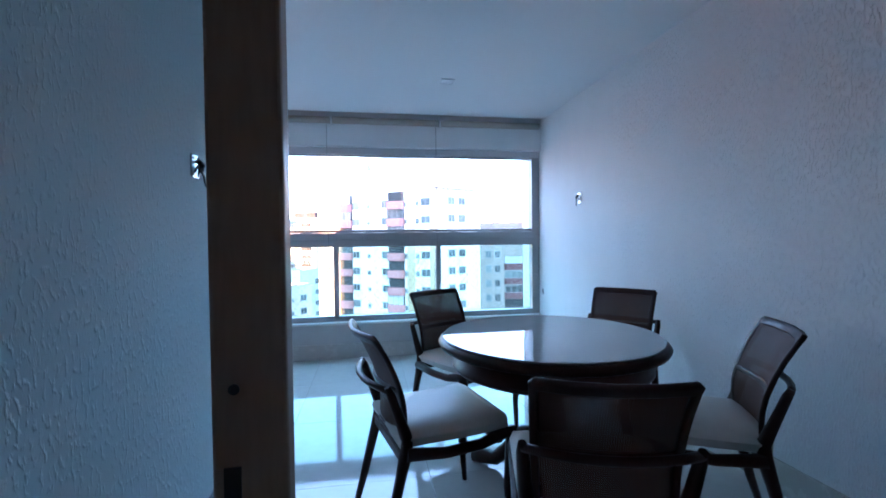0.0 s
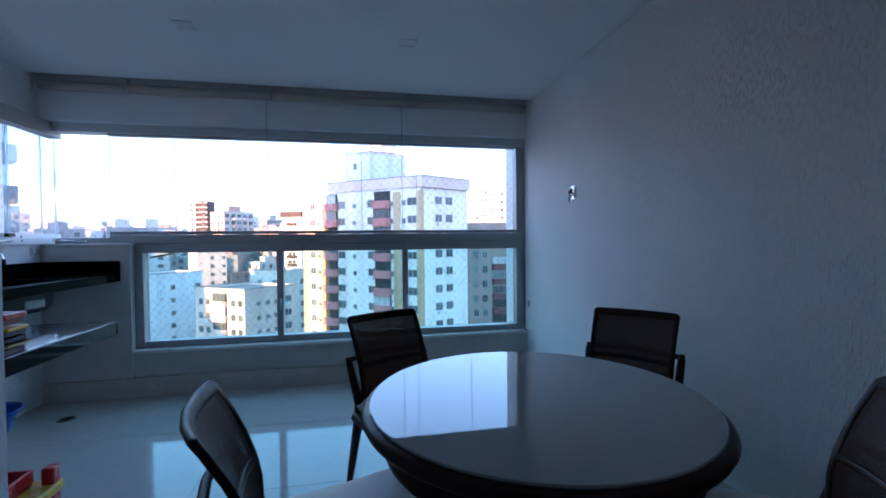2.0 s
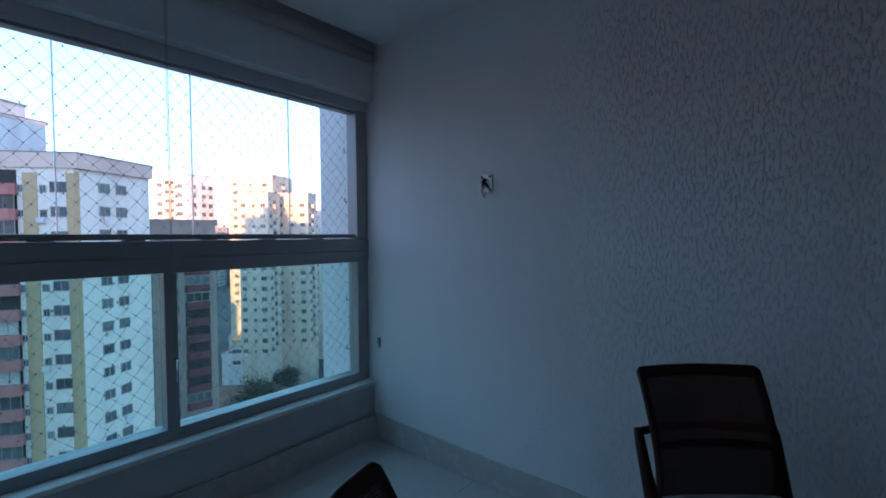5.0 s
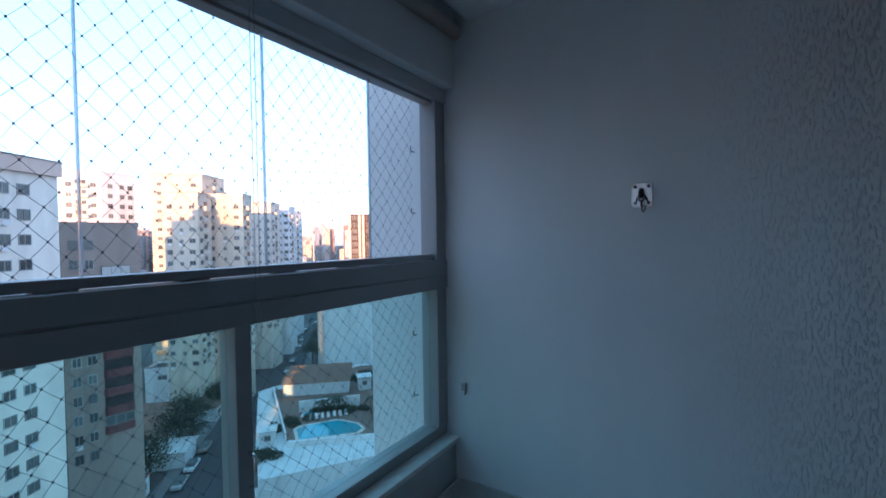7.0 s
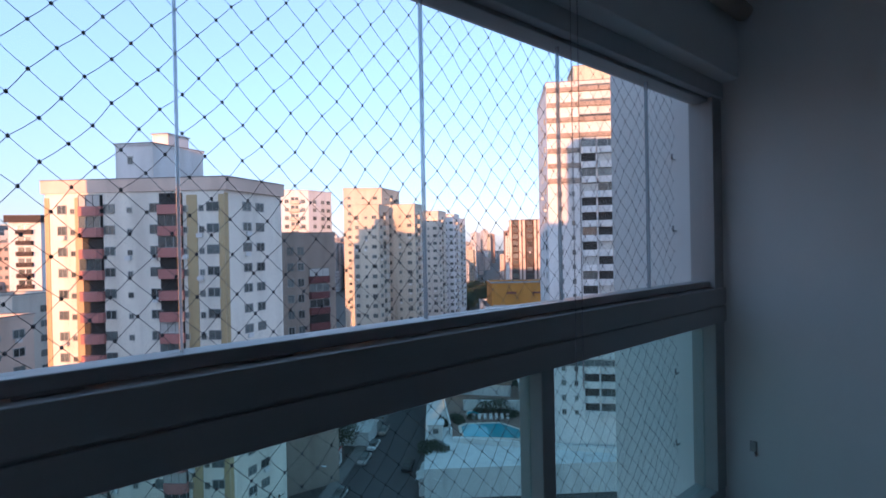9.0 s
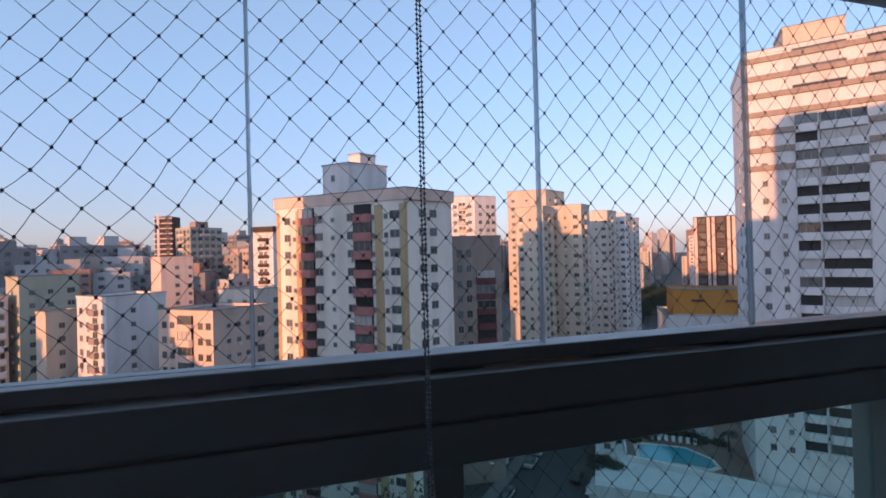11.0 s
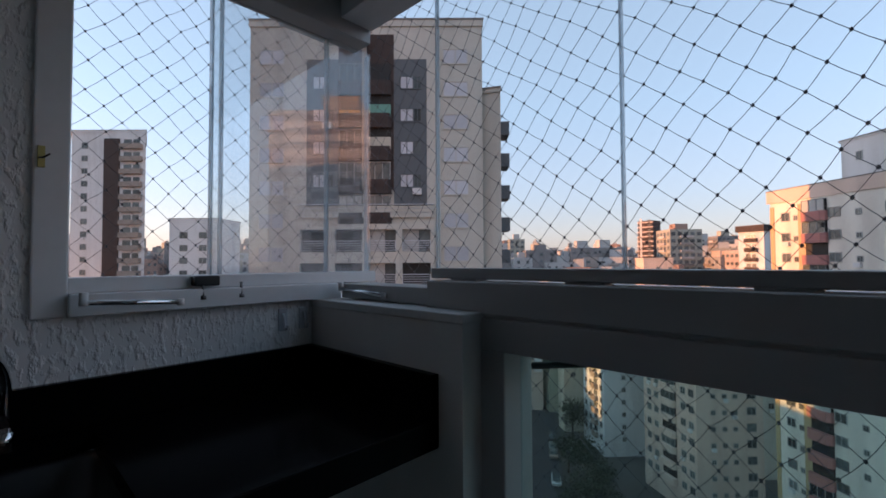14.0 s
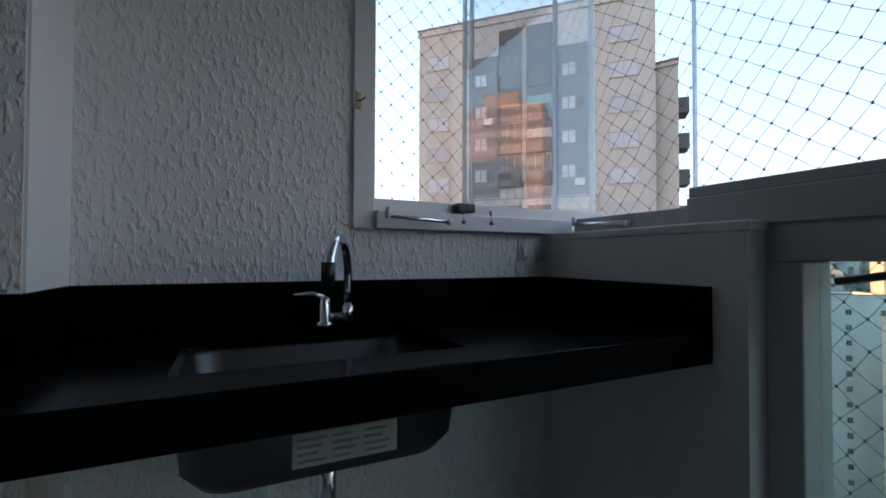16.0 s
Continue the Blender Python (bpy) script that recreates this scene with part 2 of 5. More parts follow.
X_FRAME = mat("far_window_frame", (0.30, 0.30, 0.29), 0.5, objvar=0.5)
# colour of flat panels on solid walls: shade inside balcony openings, painted dark
X_DARK = mat("painted_recess_shade", (0.025, 0.023, 0.022), 0.7, var=0.3)
X_CURTAIN = mat("pale_drawn_curtain", (0.48, 0.47, 0.45), 0.8, var=0.15)
X_ROAD = mat("asphalt", (0.05, 0.05, 0.052), 0.9, var=0.2, scale=0.3)
X_GROUND = mat("city_ground", (0.07, 0.066, 0.058), 0.95, var=0.5, scale=0.12)
X_WATER = mat("pool_water", (0.04, 0.28, 0.36), 0.05, var=0.1)
X_PAVE = mat("terrace_paving", (0.17, 0.115, 0.09), 0.8, var=0.2, scale=0.5)
X_LEAF = mat("tree_leaves", (0.032, 0.048, 0.022), 0.8, var=0.4, scale=1, island=True)
X_BARK = mat("tree_bark", (0.08, 0.06, 0.04), 0.9)


# ---- mesh helpers ----
def box(bm, x0, y0, z0, x1, y1, z1, bevel=0.0, m=0):
    vs = [bm.verts.new(p) for p in ((x0, y0, z0), (x1, y0, z0), (x1, y1, z0), (x0, y1, z0), (x0, y0, z1), (x1, y0, z1), (x1, y1, z1), (x0, y1, z1))]
    fs = [bm.faces.new([vs[i] for i in f]) for f in ((3, 2, 1, 0), (4, 5, 6, 7), (0, 1, 5, 4), (1, 2, 6, 5), (2, 3, 7, 6), (3, 0, 4, 7))]
    for f in fs:
        f.material_index = m
    if bevel:
        es = list({e for f in fs for e in f.edges})
        bmesh.ops.bevel(bm, geom=es, offset=bevel, segments=2, profile=0.5, affect="EDGES")
    return vs


def tube(bm, pts, radius, sides=8, caps=True):
    """A round bar along points; radius may be one number or one for each point."""
    pts = [Vector(p) for p in pts]
    rad = radius if isinstance(radius, (list, tuple)) else [radius] * len(pts)
    rings, side = [], None
    for i, p in enumerate(pts):
        d = (pts[min(i + 1, len(pts) - 1)] - pts[max(i - 1, 0)]).normalized()
        if side is None:
            side = d.cross(Vector((0, 0, 1)) if abs(d.z) < 0.9 else Vector((1, 0, 0))).normalized()
        side = (side - d * side.dot(d)).normalized()
        up = d.cross(side)
        rings.append([bm.verts.new(p + rad[i] * (math.cos(a) * side + math.sin(a) * up)) for a in (2 * math.pi * k / sides for k in range(sides))])
    for a, b in zip(rings, rings[1:]):
        for k in range(sides):
            f = bm.faces.new((a[k], a[(k + 1) % sides], b[(k + 1) % sides], b[k]))
            f.smooth = sides > 5
    if caps:
        bm.faces.new(rings[0][::-1])
        bm.faces.new(rings[-1])


def lathe(bm, prof, sides=48):
    """Turns a profile of (radius, height) about z."""
    rings = [[bm.verts.new((r * math.cos(2 * math.pi * k / sides), r * math.sin(2 * math.pi * k / sides), z)) for k in range(sides)] for r, z in prof]
    for a, b in zip(rings, rings[1:]):
        for k in range(sides):
            bm.faces.new((a[k], a[(k + 1) % sides], b[(k + 1) % sides], b[k])).smooth = True
    if prof[0][0] > 1e-4:
        bm.faces.new(rings[0][::-1])
    if prof[-1][0] > 1e-4:
        bm.faces.new(rings[-1])


def sheet(bm, rows, thick):
    """A curved panel from rows of points, with thickness along its normals."""
    nr, nc = len(rows), len(rows[0])
    front = [[bm.verts.new(p) for p in r] for r in rows]
    nrm = []
    for i in range(nr):
        for j in range(nc):
            a = Vector(rows[i][min(j + 1, nc - 1)]) - Vector(rows[i][max(j - 1, 0)])
            b = Vector(rows[min(i + 1, nr - 1)][j]) - Vector(rows[max(i - 1, 0)][j])
            nrm.append(a.cross(b).normalized())
    back = [[bm.verts.new(Vector(rows[i][j]) - nrm[i * nc + j] * thick) for j in range(nc)] for i in range(nr)]
    for i in range(nr - 1):
        for j in range(nc - 1):
            bm.faces.new((front[i][j], front[i][j + 1], front[i + 1][j + 1], front[i + 1][j])).smooth = True
            bm.faces.new((back[i][j], back[i + 1][j], back[i + 1][j + 1], back[i][j + 1])).smooth = True
    for i in range(nr - 1):
        bm.faces.new((front[i][0], front[i + 1][0], back[i + 1][0], back[i][0]))
        bm.faces.new((front[i][-1], back[i][-1], back[i + 1][-1], front[i + 1][-1]))
    for j in range(nc - 1):
        bm.faces.new((front[0][j], back[0][j], back[0][j + 1], front[0][j + 1]))
        bm.faces.new((front[-1][j], front[-1][j + 1], back[-1][j + 1], back[-1][j]))


def mesh_of(name, bm, *mats):
    me = bpy.data.meshes.new(name)
    bmesh.ops.recalc_face_normals(bm, faces=bm.faces)
    bm.to_mesh(me)
    bm.free()
    for m in mats:
        me.materials.append(m)
    return me


def part(name, bm, material, parent=None, label=""):
    ob = new(name, mesh_of(name, bm, *(material if isinstance(material, (list, tuple)) else (material,))))
    if parent:
        ob.parent = parent
    if label:
        ob["label"] = label
    return ob


def thing(name, label, category, at=(0, 0, 0), yaw=0.0, group="", kind=""):
    ob = new(name)
    ob.matrix_basis = pose(*at, 0, 0, yaw)
    return tagged(ob, label, category, group, kind)


def boxes(name, material, parent, *bs, bevel=0.0, label=""):
    bm = bmesh.new()
    for b in bs:
        box(bm, *b, bevel=bevel)
    return part(name, bm, material, parent, label)


def solid(name, label, category, material, *bs, bevel=0.0, kind="structure"):
    return tagged(boxes(name, material, None, *bs, bevel=bevel), label, category, "", kind)


# ---- structure of the balcony ----
H = 2.53
XL, XP = -4.0, -3.79           # left wall, face of its pilaster
solid("wall_east", "white textured balcony wall, smooth near the window", "wall", M_WALL_E, (0, -7.2, -3, 0.22, 0.487, 5))
solid("wall_hook", "white textured wall beside the balcony door", "wall", M_WALL_H, (-2.82, -4.4, 0, -2.612, -2.51, H + 0.1))
solid("wall_alcove", "white textured back wall of the sink alcove", "wall", M_WALL, (-4.24, -2.72, 0, -2.82, -2.51, H + 0.1))
solid("wall_west", "white textured wall around the side window", "wall", M_WALL, (-4.22, -2.51, -0.3, XL, -0.76, H + 0.1), (-4.22, -0.76, -0.3, XL, 0.10, 1.235), (-4.22, -0.76, 2.202, XL, -0.12, H + 0.1))
solid("wall_pilaster", "white wall pilaster with a smooth reveal", "wall", M_SMOOTH, (XL, -2.51, 0, XP - 0.004, -1.34, H + 0.1))
solid("wall_pilaster_face", "white textured coat on the pilaster", "wall", M_WALL, (XP - 0.004, -2.51, 0, XP, -1.345, H + 0.1))
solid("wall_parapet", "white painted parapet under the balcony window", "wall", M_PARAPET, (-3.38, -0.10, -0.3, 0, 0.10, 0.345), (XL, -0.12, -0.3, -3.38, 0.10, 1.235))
solid("wall_beam", "white painted beam over the balcony window", "wall", M_SMOOTH, (-4.24, -0.12, 2.20, 0, 0.10, H + 0.1), bevel=0.004)
solid("wall_south", "plain white wall of the room behind", "wall", M_SMOOTH, (-4.24, -7.2, 0, 0, -7.0, H + 0.1))
solid("wall_room_west", "plain white side wall of the room behind", "wall", M_SMOOTH, (-4.24, -7.0, 0, -4.04, -4.6, H + 0.1))
solid("wall_door", "plain white wall with the balcony door opening", "wall", M_SMOOTH, (-4.24, -4.6, 0, -2.6, -4.4, H + 0.1), (-2.6, -4.6, 2.2, 0, -4.4, H + 0.1))
# own building out of view: wing and height made up to block the low sun
solid("wall_own_building", "unseen body of the same building, shaped to block low sun", "wall", X_BEIGE, (-10.5, -24, -40, -4.24, -3.6, 31), (-4.24, -24, -40, 5, -7.2, 31), (-4.24, -7.2, 2.95, 0.22, 0.1, 31), (-4.24, -7.2, -40, 0.22, 0.1, -0.3))
solid("ceiling", "smooth white plaster ceiling with a blind recess", "ceiling", M_CEIL, (-4.24, -7.2, H, 0.0, -0.195, H + 0.12), (-4.24, -7.2, H + 0.12, 0.0, 0.1, H + 0.3))
floor = solid("floor", "polished pale porcelain tile floor", "floor", M_GROUT, (-4.24, -7.2, -0.3, 0, -0.05, -0.012))
solid("baseboard", "pale porcelain baseboard", "baseboard", M_BASE, (-0.012, -7.0, -0.004, 0, -0.11, 0.15), (XL, -0.132, -0.004, -0.012, -0.12, 0.15), (-2.612, -4.4, -0.004, -2.600, -2.51, 0.10), bevel=0.002)
solid("window_sill", "pale stone sill under the balcony glass", "sill", M_MARBLE, (-3.38, -0.125, 0.345, 0, 0.09, 0.37), bevel=0.004)
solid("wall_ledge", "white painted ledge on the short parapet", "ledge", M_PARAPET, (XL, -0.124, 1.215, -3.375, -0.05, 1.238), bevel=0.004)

# lower glazing
win = thing("window_1", "grey aluminium balcony window with three greenish panes", "window", kind="structure")
boxes("bottom_rail", M_ALU, win, (-3.31, -0.045, 0.37, 0, 0.045, 0.425), bevel=0.003)
boxes("jamb", M_ALU, win, (-0.085, -0.05, 0.425, 0, 0.05, 2.13), bevel=0.003)
boxes("jamb", M_ALU, win, (-3.38, -0.06, 0.37, -3.315, 0.05, 1.155), bevel=0.004)
for x in (-1.162, -2.255):
    p = boxes("mullion", M_ALU, win, (x - 0.027, -0.045, 0.425, x + 0.027, 0.045, 1.155), bevel=0.003)
    bm = bmesh.new()
    tube(bm, [(x + 0.012, -0.045, 0.64), (x + 0.012, -0.075, 0.65), (x + 0.012, -0.075, 0.74), (x + 0.012, -0.045, 0.75)], 0.006)
    part("handle", bm, M_CHROME, p, "small chrome pull handle")
for a, b in ((-3.315, -2.282), (-2.228, -1.189), (-1.135, -0.085)):
    g = boxes("pane", M_GREEN, win, (a, 0.0, 0.425, b, 0.008, 1.155))
    g.visible_shadow = False
rail = thing("guard_rail", "wide grey aluminium rail with a sliding-glass track", "rail", kind="structure")
boxes("lower_profile", M_ALU, rail, (-3.38, -0.06, 1.155, 0, 0.05, 1.225), bevel=0.003)
boxes("groove_profile", M_ALU, rail, (-3.38, -0.052, 1.225, 0, 0.05, 1.232))
boxes("upper_profile", M_ALU, rail, (-3.55, -0.06, 1.232, 0, 0.05, 1.304), bevel=0.003)
boxes("bottom_track", M_ALU, rail, (-3.566, -0.028, 1.3085, -0.085, 0.028, 1.335), bevel=0.003)
for k in range(12):
    boxes("spacer", M_ALU, rail, (-3.50 + 0.31 * k, -0.024, 1.303, -3.42 + 0.31 * k, 0.024, 1.3095))
boxes("corner_track", M_ALU, rail, (XL + 0.06, -0.05, 1.24, -3.55, 0.05, 1.285), bevel=0.003)
boxes("top_track", M_ALU_LIGHT, rail, (XL + 0.066, -0.06, 2.13, 0, 0.06, 2.198), bevel=0.003)
boxes("top_guide", M_ALU, rail, (-3.566, -0.03, 2.115, -0.045, 0.03, 2.13), bevel=0.003)

# upper frameless glass
curtain = thing("glass_curtain", "frameless sliding glass panels above the rail", "glass panels", kind="structure")
JOINTS = (-0.085, -0.530, -1.043, -1.546, -2.052, -2.563, -3.080, -3.566)
for b, a in zip(JOINTS, JOINTS[1:]):
    g = boxes("pane", M_GLASS, curtain, (a + 0.003, -0.004, 1.335, b - 0.003, 0.004, 2.115))
    g.visible_shadow = False
for x in JOINTS[1:]:
    boxes("edge_strip", M_SEAL, curtain, (x - 0.0022, -0.006, 1.335, x + 0.0022, 0.006, 2.115))
side = thing("window_2", "side window with white frame and stacked dusty panes", "window", kind="structure")
boxes("jamb", M_ALU_WHITE, side, (XL - 0.06, -0.76, 1.235, XL + 0.012, -0.70, 2.2), bevel=0.004)
boxes("bottom_rail", M_ALU_WHITE, side, (XL - 0.06, -0.70, 1.237, XL + 0.03, -0.03, 1.285), (XL - 0.05, -0.70, 1.285, XL + 0.0, 0.13, 1.32), bevel=0.003)
boxes("top_rail", M_ALU, side, (XL - 0.03, -0.70, 2.088, XL + 0.062, 0.06, 2.198), bevel=0.003)
for i, (a, b, m) in enumerate(((-0.70, -0.385, M_GLASS), (-0.41, -0.055, M_HAZE), (-0.06, 0.105, M_HAZE))):
    g = boxes("pane", m, side, (XL - 0.03 + 0.012 * i, a, 1.32, XL - 0.022 + 0.012 * i, b, 2.088))
    g.visible_shadow = False
for y in (-0.41, -0.385, -0.058, 0.105):
    boxes("edge_strip", M_SEAL, side, (XL - 0.03, y - 0.003, 1.32, XL - 0.012, y + 0.003, 2.088))

# sliding door leaf
door = thing("door_1", "dark wooden glazed sliding door, slid open", "door", kind="structure")
boxes("stile", M_DOORWOOD, door, (-2.0135, -4.383, 0.0, -1.960, -4.356, 2.15), bevel=0.003)
boxes("edge_trim", M_TRIM, door, (-2.0135, -4.356, 0.0, -1.965, -4.329, 2.15), bevel=0.002, label="dark metal edge trim")
boxes("seal", M_PLASTIC_K, door, (-1.996, -4.329, 0.0, -1.971, -4.317, 2.15), label="black rubber door seal")
boxes("pane", M_DOORGLASS, door, (-2.6, -4.361, 0.02, -2.010, -4.353, 2.15)).visible_shadow = False
bm = bmesh.new()
tube(bm, [(-1.997, -4.3845, 1.104), (-1.997, -4.382, 1.104)], 0.004, 12)
box(bm, -2.005, -4.3845, 0.957, -1.993, -4.382, 1.047)
part("lock_hole", bm, M_PLASTIC_K, door, "dark lock hole and slot")


# ---- safety net ----
def net(name, origin, along, width, z0, z1, start, falling, rising, arch=(0.0, 0.0, 0.0, 0.0)):
    """Knotted net in an upright plane: knot (i, j) lies i steps down one cord and j down the other; arch bends the rows."""
    along = Vector(along)
    out = along.cross(Vector((0, 0, 1)))
    ob = thing(name, "dark knotted safety net outside the glass", "safety net")
    def at(i, j):
        n, k = max(-24, min(24, i - j)), i + j
        u = start[0] + falling[0] * i + rising[0] * j + arch[0] * n * n + arch[1] * n * k + 0.0035 * math.sin(i * 0.9 + 2.1 * j)
        z = start[1] + falling[1] * i + rising[1] * j + arch[2] * n * n + arch[3] * n * k + 0.0035 * math.sin(j * 1.7 + i * 0.5)
        w = 0.006 * math.sin(i * 0.37 + j * 0.21) + 0.003 * math.sin(i * 1.9 - j * 1.3)
        return (u, z), Vector(origin) + along * u + Vector((0, 0, z)) + out * w
    reach = range(-75, 76)
    knots = {}
    for i in reach:
        for j in reach:
            (u, z), p = at(i, j)
            if 0.0 <= u <= width and z0 <= z <= z1:
                knots[i, j] = p
    verts, faces, kv, kf = [], [], [], []
    for (i, j), p in knots.items():
        b = len(kv)
        kv += [p + d for d in (along * 0.0036, along * -0.0036, out * 0.003, out * -0.003, Vector((0, 0, 0.0050)), Vector((0, 0, -0.0050)))]
        kf += [(b + q, b + r, b + t) for q in (0, 1) for r in (2, 3) for t in (4, 5)]
        for step in ((1, 0), (0, 1)):
            q = knots.get((i + step[0], j + step[1]))
            if q is None:
                continue
            mid = (p + q) / 2 + Vector((0, 0, -0.0012))
            for e0, e1 in ((p, mid), (mid, q)):
                u = (e1 - e0).normalized().cross(out).normalized()
                b = len(verts)
                for e in (e0, e1):
                    verts += [e + 0.00075 * (math.cos(a) * u + math.sin(a) * out) for a in (0, 2.09, 4.19)]
                faces += [(b + k, b + (k + 1) % 3, b + 3 + (k + 1) % 3, b + 3 + k) for k in range(3)]
    for nm, v, f in (("netting", verts, faces), ("knotting", kv, kf)):
        me = bpy.data.meshes.new(nm)
        me.from_pydata(v, [], f)
        me.materials.append(M_NET)
        o = new(nm, me)
        o.parent = ob
        tagged(o, kind="stuff")
    return ob


net("safety_net", (-4.25, 0.150, 0), (1, 0, 0), 4.25, 0.15, 2.75, (1.5427, 1.9628), (0.04037, -0.03579), (-0.03342, -0.04181), (6e-06, -6e-05, -8.1e-05, -1.2e-04))
net("safety_net", (-4.25, -0.80, 0), (0, 1, 0), 0.93, 1.2, 2.45, (0.46, 1.83), (0.0385, -0.0375), (-0.0375, -0.0395))
nh = thing("net_hook", "small metal net anchor on the outer wall", "hook", (0, 0.150, 0.2), group="net anchors")
bm = bmesh.new()
tube(bm, [(0.0, 0, 0), (-0.03, 0, 0), (-0.033, 0, 0.01), (-0.032, 0, 0.026)], 0.004, 6)
part("pin", bm, M_STEEL, nh)
for k in range(1, 8):
    copy_thing(nh, pose(0, 0.150, 0.2 + 0.34 * k))


# ---- dining table ----
def dining_table(at):
    t = thing("round_table", "round dark wooden pedestal table with a grey glass top", "table", at)
    bm = bmesh.new()
    lathe(bm, [(0.30, 0.696), (0.512, 0.696), (0.530, 0.706), (0.538, 0.722), (0.530, 0.735), (0.522, 0.742), (0.30, 0.742)], 72)
    part("tabletop", bm, M_WOOD, t)
    bm = bmesh.new()
    lathe(bm, [(0.30, 0.742), (0.511, 0.742), (0.514, 0.745), (0.514, 0.749), (0.511, 0.752)], 72)
    bm.normal_update()
    for f in bm.faces:
        f.smooth = abs(f.normal.z) < 0.5
    part("glass_top", bm, M_TOP, t, "grey glass sheet on the tabletop")
    bm = bmesh.new()
    lathe(bm, [(0.40, 0.60), (0.462, 0.60), (0.470, 0.61), (0.470, 0.625), (0.458, 0.632), (0.458, 0.70), (0.40, 0.70)], 72)
    part("apron", bm, M_WOOD, t)
    bm = bmesh.new()
    lathe(bm, [(0.10, 0.70), (0.12, 0.66), (0.07, 0.60), (0.055, 0.50), (0.075, 0.36), (0.10, 0.26), (0.10, 0.20), (0.06, 0.16), (0.05, 0.14)][::-1], 32)
    part("pedestal", bm, M_WOOD, t)
    for k in range(4):
        a = radians(45 + 90 * k)
        c, s = math.cos(a), math.sin(a)
        bm = bmesh.new()
        tube(bm, [(r * c, r * s, z) for r, z in ((0.06, 0.24), (0.14, 0.22), (0.22, 0.13), (0.30, 0.055), (0.38, 0.045), (0.43, 0.04))], [0.045, 0.045, 0.04, 0.036, 0.038, 0.04], 10)
        part("foot", bm, M_WOOD, t)
    return t


dining_table((-1.047, -2.731, 0))


# ---- dining chairs ----
def dining_chair():
    """Faces +y, its back at -y."""
    c = thing("dining_chair", "dark wooden dining chair with cane back and beige seat", "chair", group="chairs round the table")
    def back(z, lean=0.0):
        # depth of the backrest at a height, and its half width
        k = (z - 0.44) / 0.44
        return -0.200 - 0.144 * max(k, 0.0) ** 2.1 - 0.016 * max(0.0, 0.35 - k) / 0.35 - lean, 0.177 + 0.018 * k
    # flat frame of the backrest: two stiles and three rails on one curve
    us = (-1.0, -0.89, -0.5, 0.0, 0.5, 0.89, 1.0)
    zr = (0.455, 0.475, 0.53, 0.58, 0.628, 0.652, 0.71, 0.77, 0.835, 0.856, 0.868)
    bm = bmesh.new()
    vs = {}
    for i, z in enumerate(zr):
        y, w = back(z)
        for j, u in enumerate(us):
            ww = w + 0.010 - (0.016 if i == len(zr) - 1 and abs(u) == 1 else 0.0)
            vs[i, j] = bm.verts.new((ww * u, y - 0.04 * (1 - u * u) + 0.020, z))
    for i in range(len(zr) - 1):
        for j in range(len(us) - 1):
            if i in (0, 4, 8, 9) or j in (0, len(us) - 2):
                bm.faces.new((vs[i, j], vs[i, j + 1], vs[i + 1, j + 1], vs[i + 1, j]))
    for v in [v for v in bm.verts if not v.link_faces]:
        bm.verts.remove(v)
    bmesh.ops.recalc_face_normals(bm, faces=bm.faces)
    bmesh.ops.solidify(bm, geom=bm.faces[:], thickness=0.018)
    bmesh.ops.bevel(bm, geom=[e for e in bm.edges if len(e.link_faces) == 2 and e.calc_face_angle() > 0.9], offset=0.006, segments=2, profile=0.5, affect="EDGES")
    for f in bm.faces:
        f.smooth = True
    part("back_frame", bm, M_WOOD, c)
    # woven cane behind the frame: a fine sheet with a small hole in each mesh
    verts, faces = [], []
    nu, nz = 120, 124
    for i in range(nz + 1):
        z = 0.465 + 0.388 * (i + (0.60 if i % 2 else 0.0)) / nz
        y, w = back(z)
        for j in range(nu + 1):
            u = -1.0 + 2.0 * (j + (0.60 if j % 2 else 0.0)) / (nu + 0.3)
            verts.append((w * u, y - 0.04 * (1 - u * u) + 0.0135, z))
    for i in range(nz):
        for j in range(nu):
            if not (i % 2 and j % 2):
                q = i * (nu + 1) + j
                faces.append((q, q + 1, q + nu + 2, q + nu + 1))
    me = bpy.data.meshes.new("cane_panel")
    me.from_pydata(verts, [], faces)
    me.materials.append(M_CANE)
    for f in me.polygons:
        f.use_smooth = True
    weave = new("cane_panel", me)
    weave.parent = c
    tagged(weave, "woven cane back panel", kind="stuff")
    # rear legs that rise beside the back
    for s in (-1, 1):
        bm = bmesh.new()
        tube(bm, [(s * x, y, z) for x, y, z in ((0.222, -0.280, 0.678), (0.221, -0.268, 0.65), (0.215, -0.232, 0.55), (0.206, -0.204, 0.47), (0.206, -0.206, 0.42), (0.210, -0.232, 0.32), (0.214, -0.275, 0.15), (0.212, -0.32, 0.0))], [0.012, 0.017, 0.020, 0.025, 0.027, 0.022, 0.018, 0.013], 8)
        part("rear_leg", bm, M_WOOD, c)
        bm = bmesh.new()
        tube(bm, [(s * x, y, z) for x, y, z in ((0.222, -0.21, 0.415), (0.226, -0.05, 0.395), (0.228, 0.10, 0.40), (0.228, 0.195, 0.425), (0.228, 0.235, 0.43), (0.226, 0.24, 0.37), (0.222, 0.222, 0.20), (0.218, 0.235, 0.0))], [0.026, 0.022, 0.022, 0.025, 0.028, 0.026, 0.018, 0.013], 8)
        part("front_leg", bm, M_WOOD, c)
    bm = bmesh.new()
    tube(bm, [(0.222 * u, -0.276 - 0.052 * (1 - u * u), 0.664) for u in (-1, -0.75, -0.5, -0.2, 0.2, 0.5, 0.75, 1)], 0.013, 8)
    part("back_rail", bm, M_WOOD, c)
    boxes("front_rail", M_WOOD, c, (-0.21, 0.18, 0.375, 0.21, 0.21, 0.42), bevel=0.006)
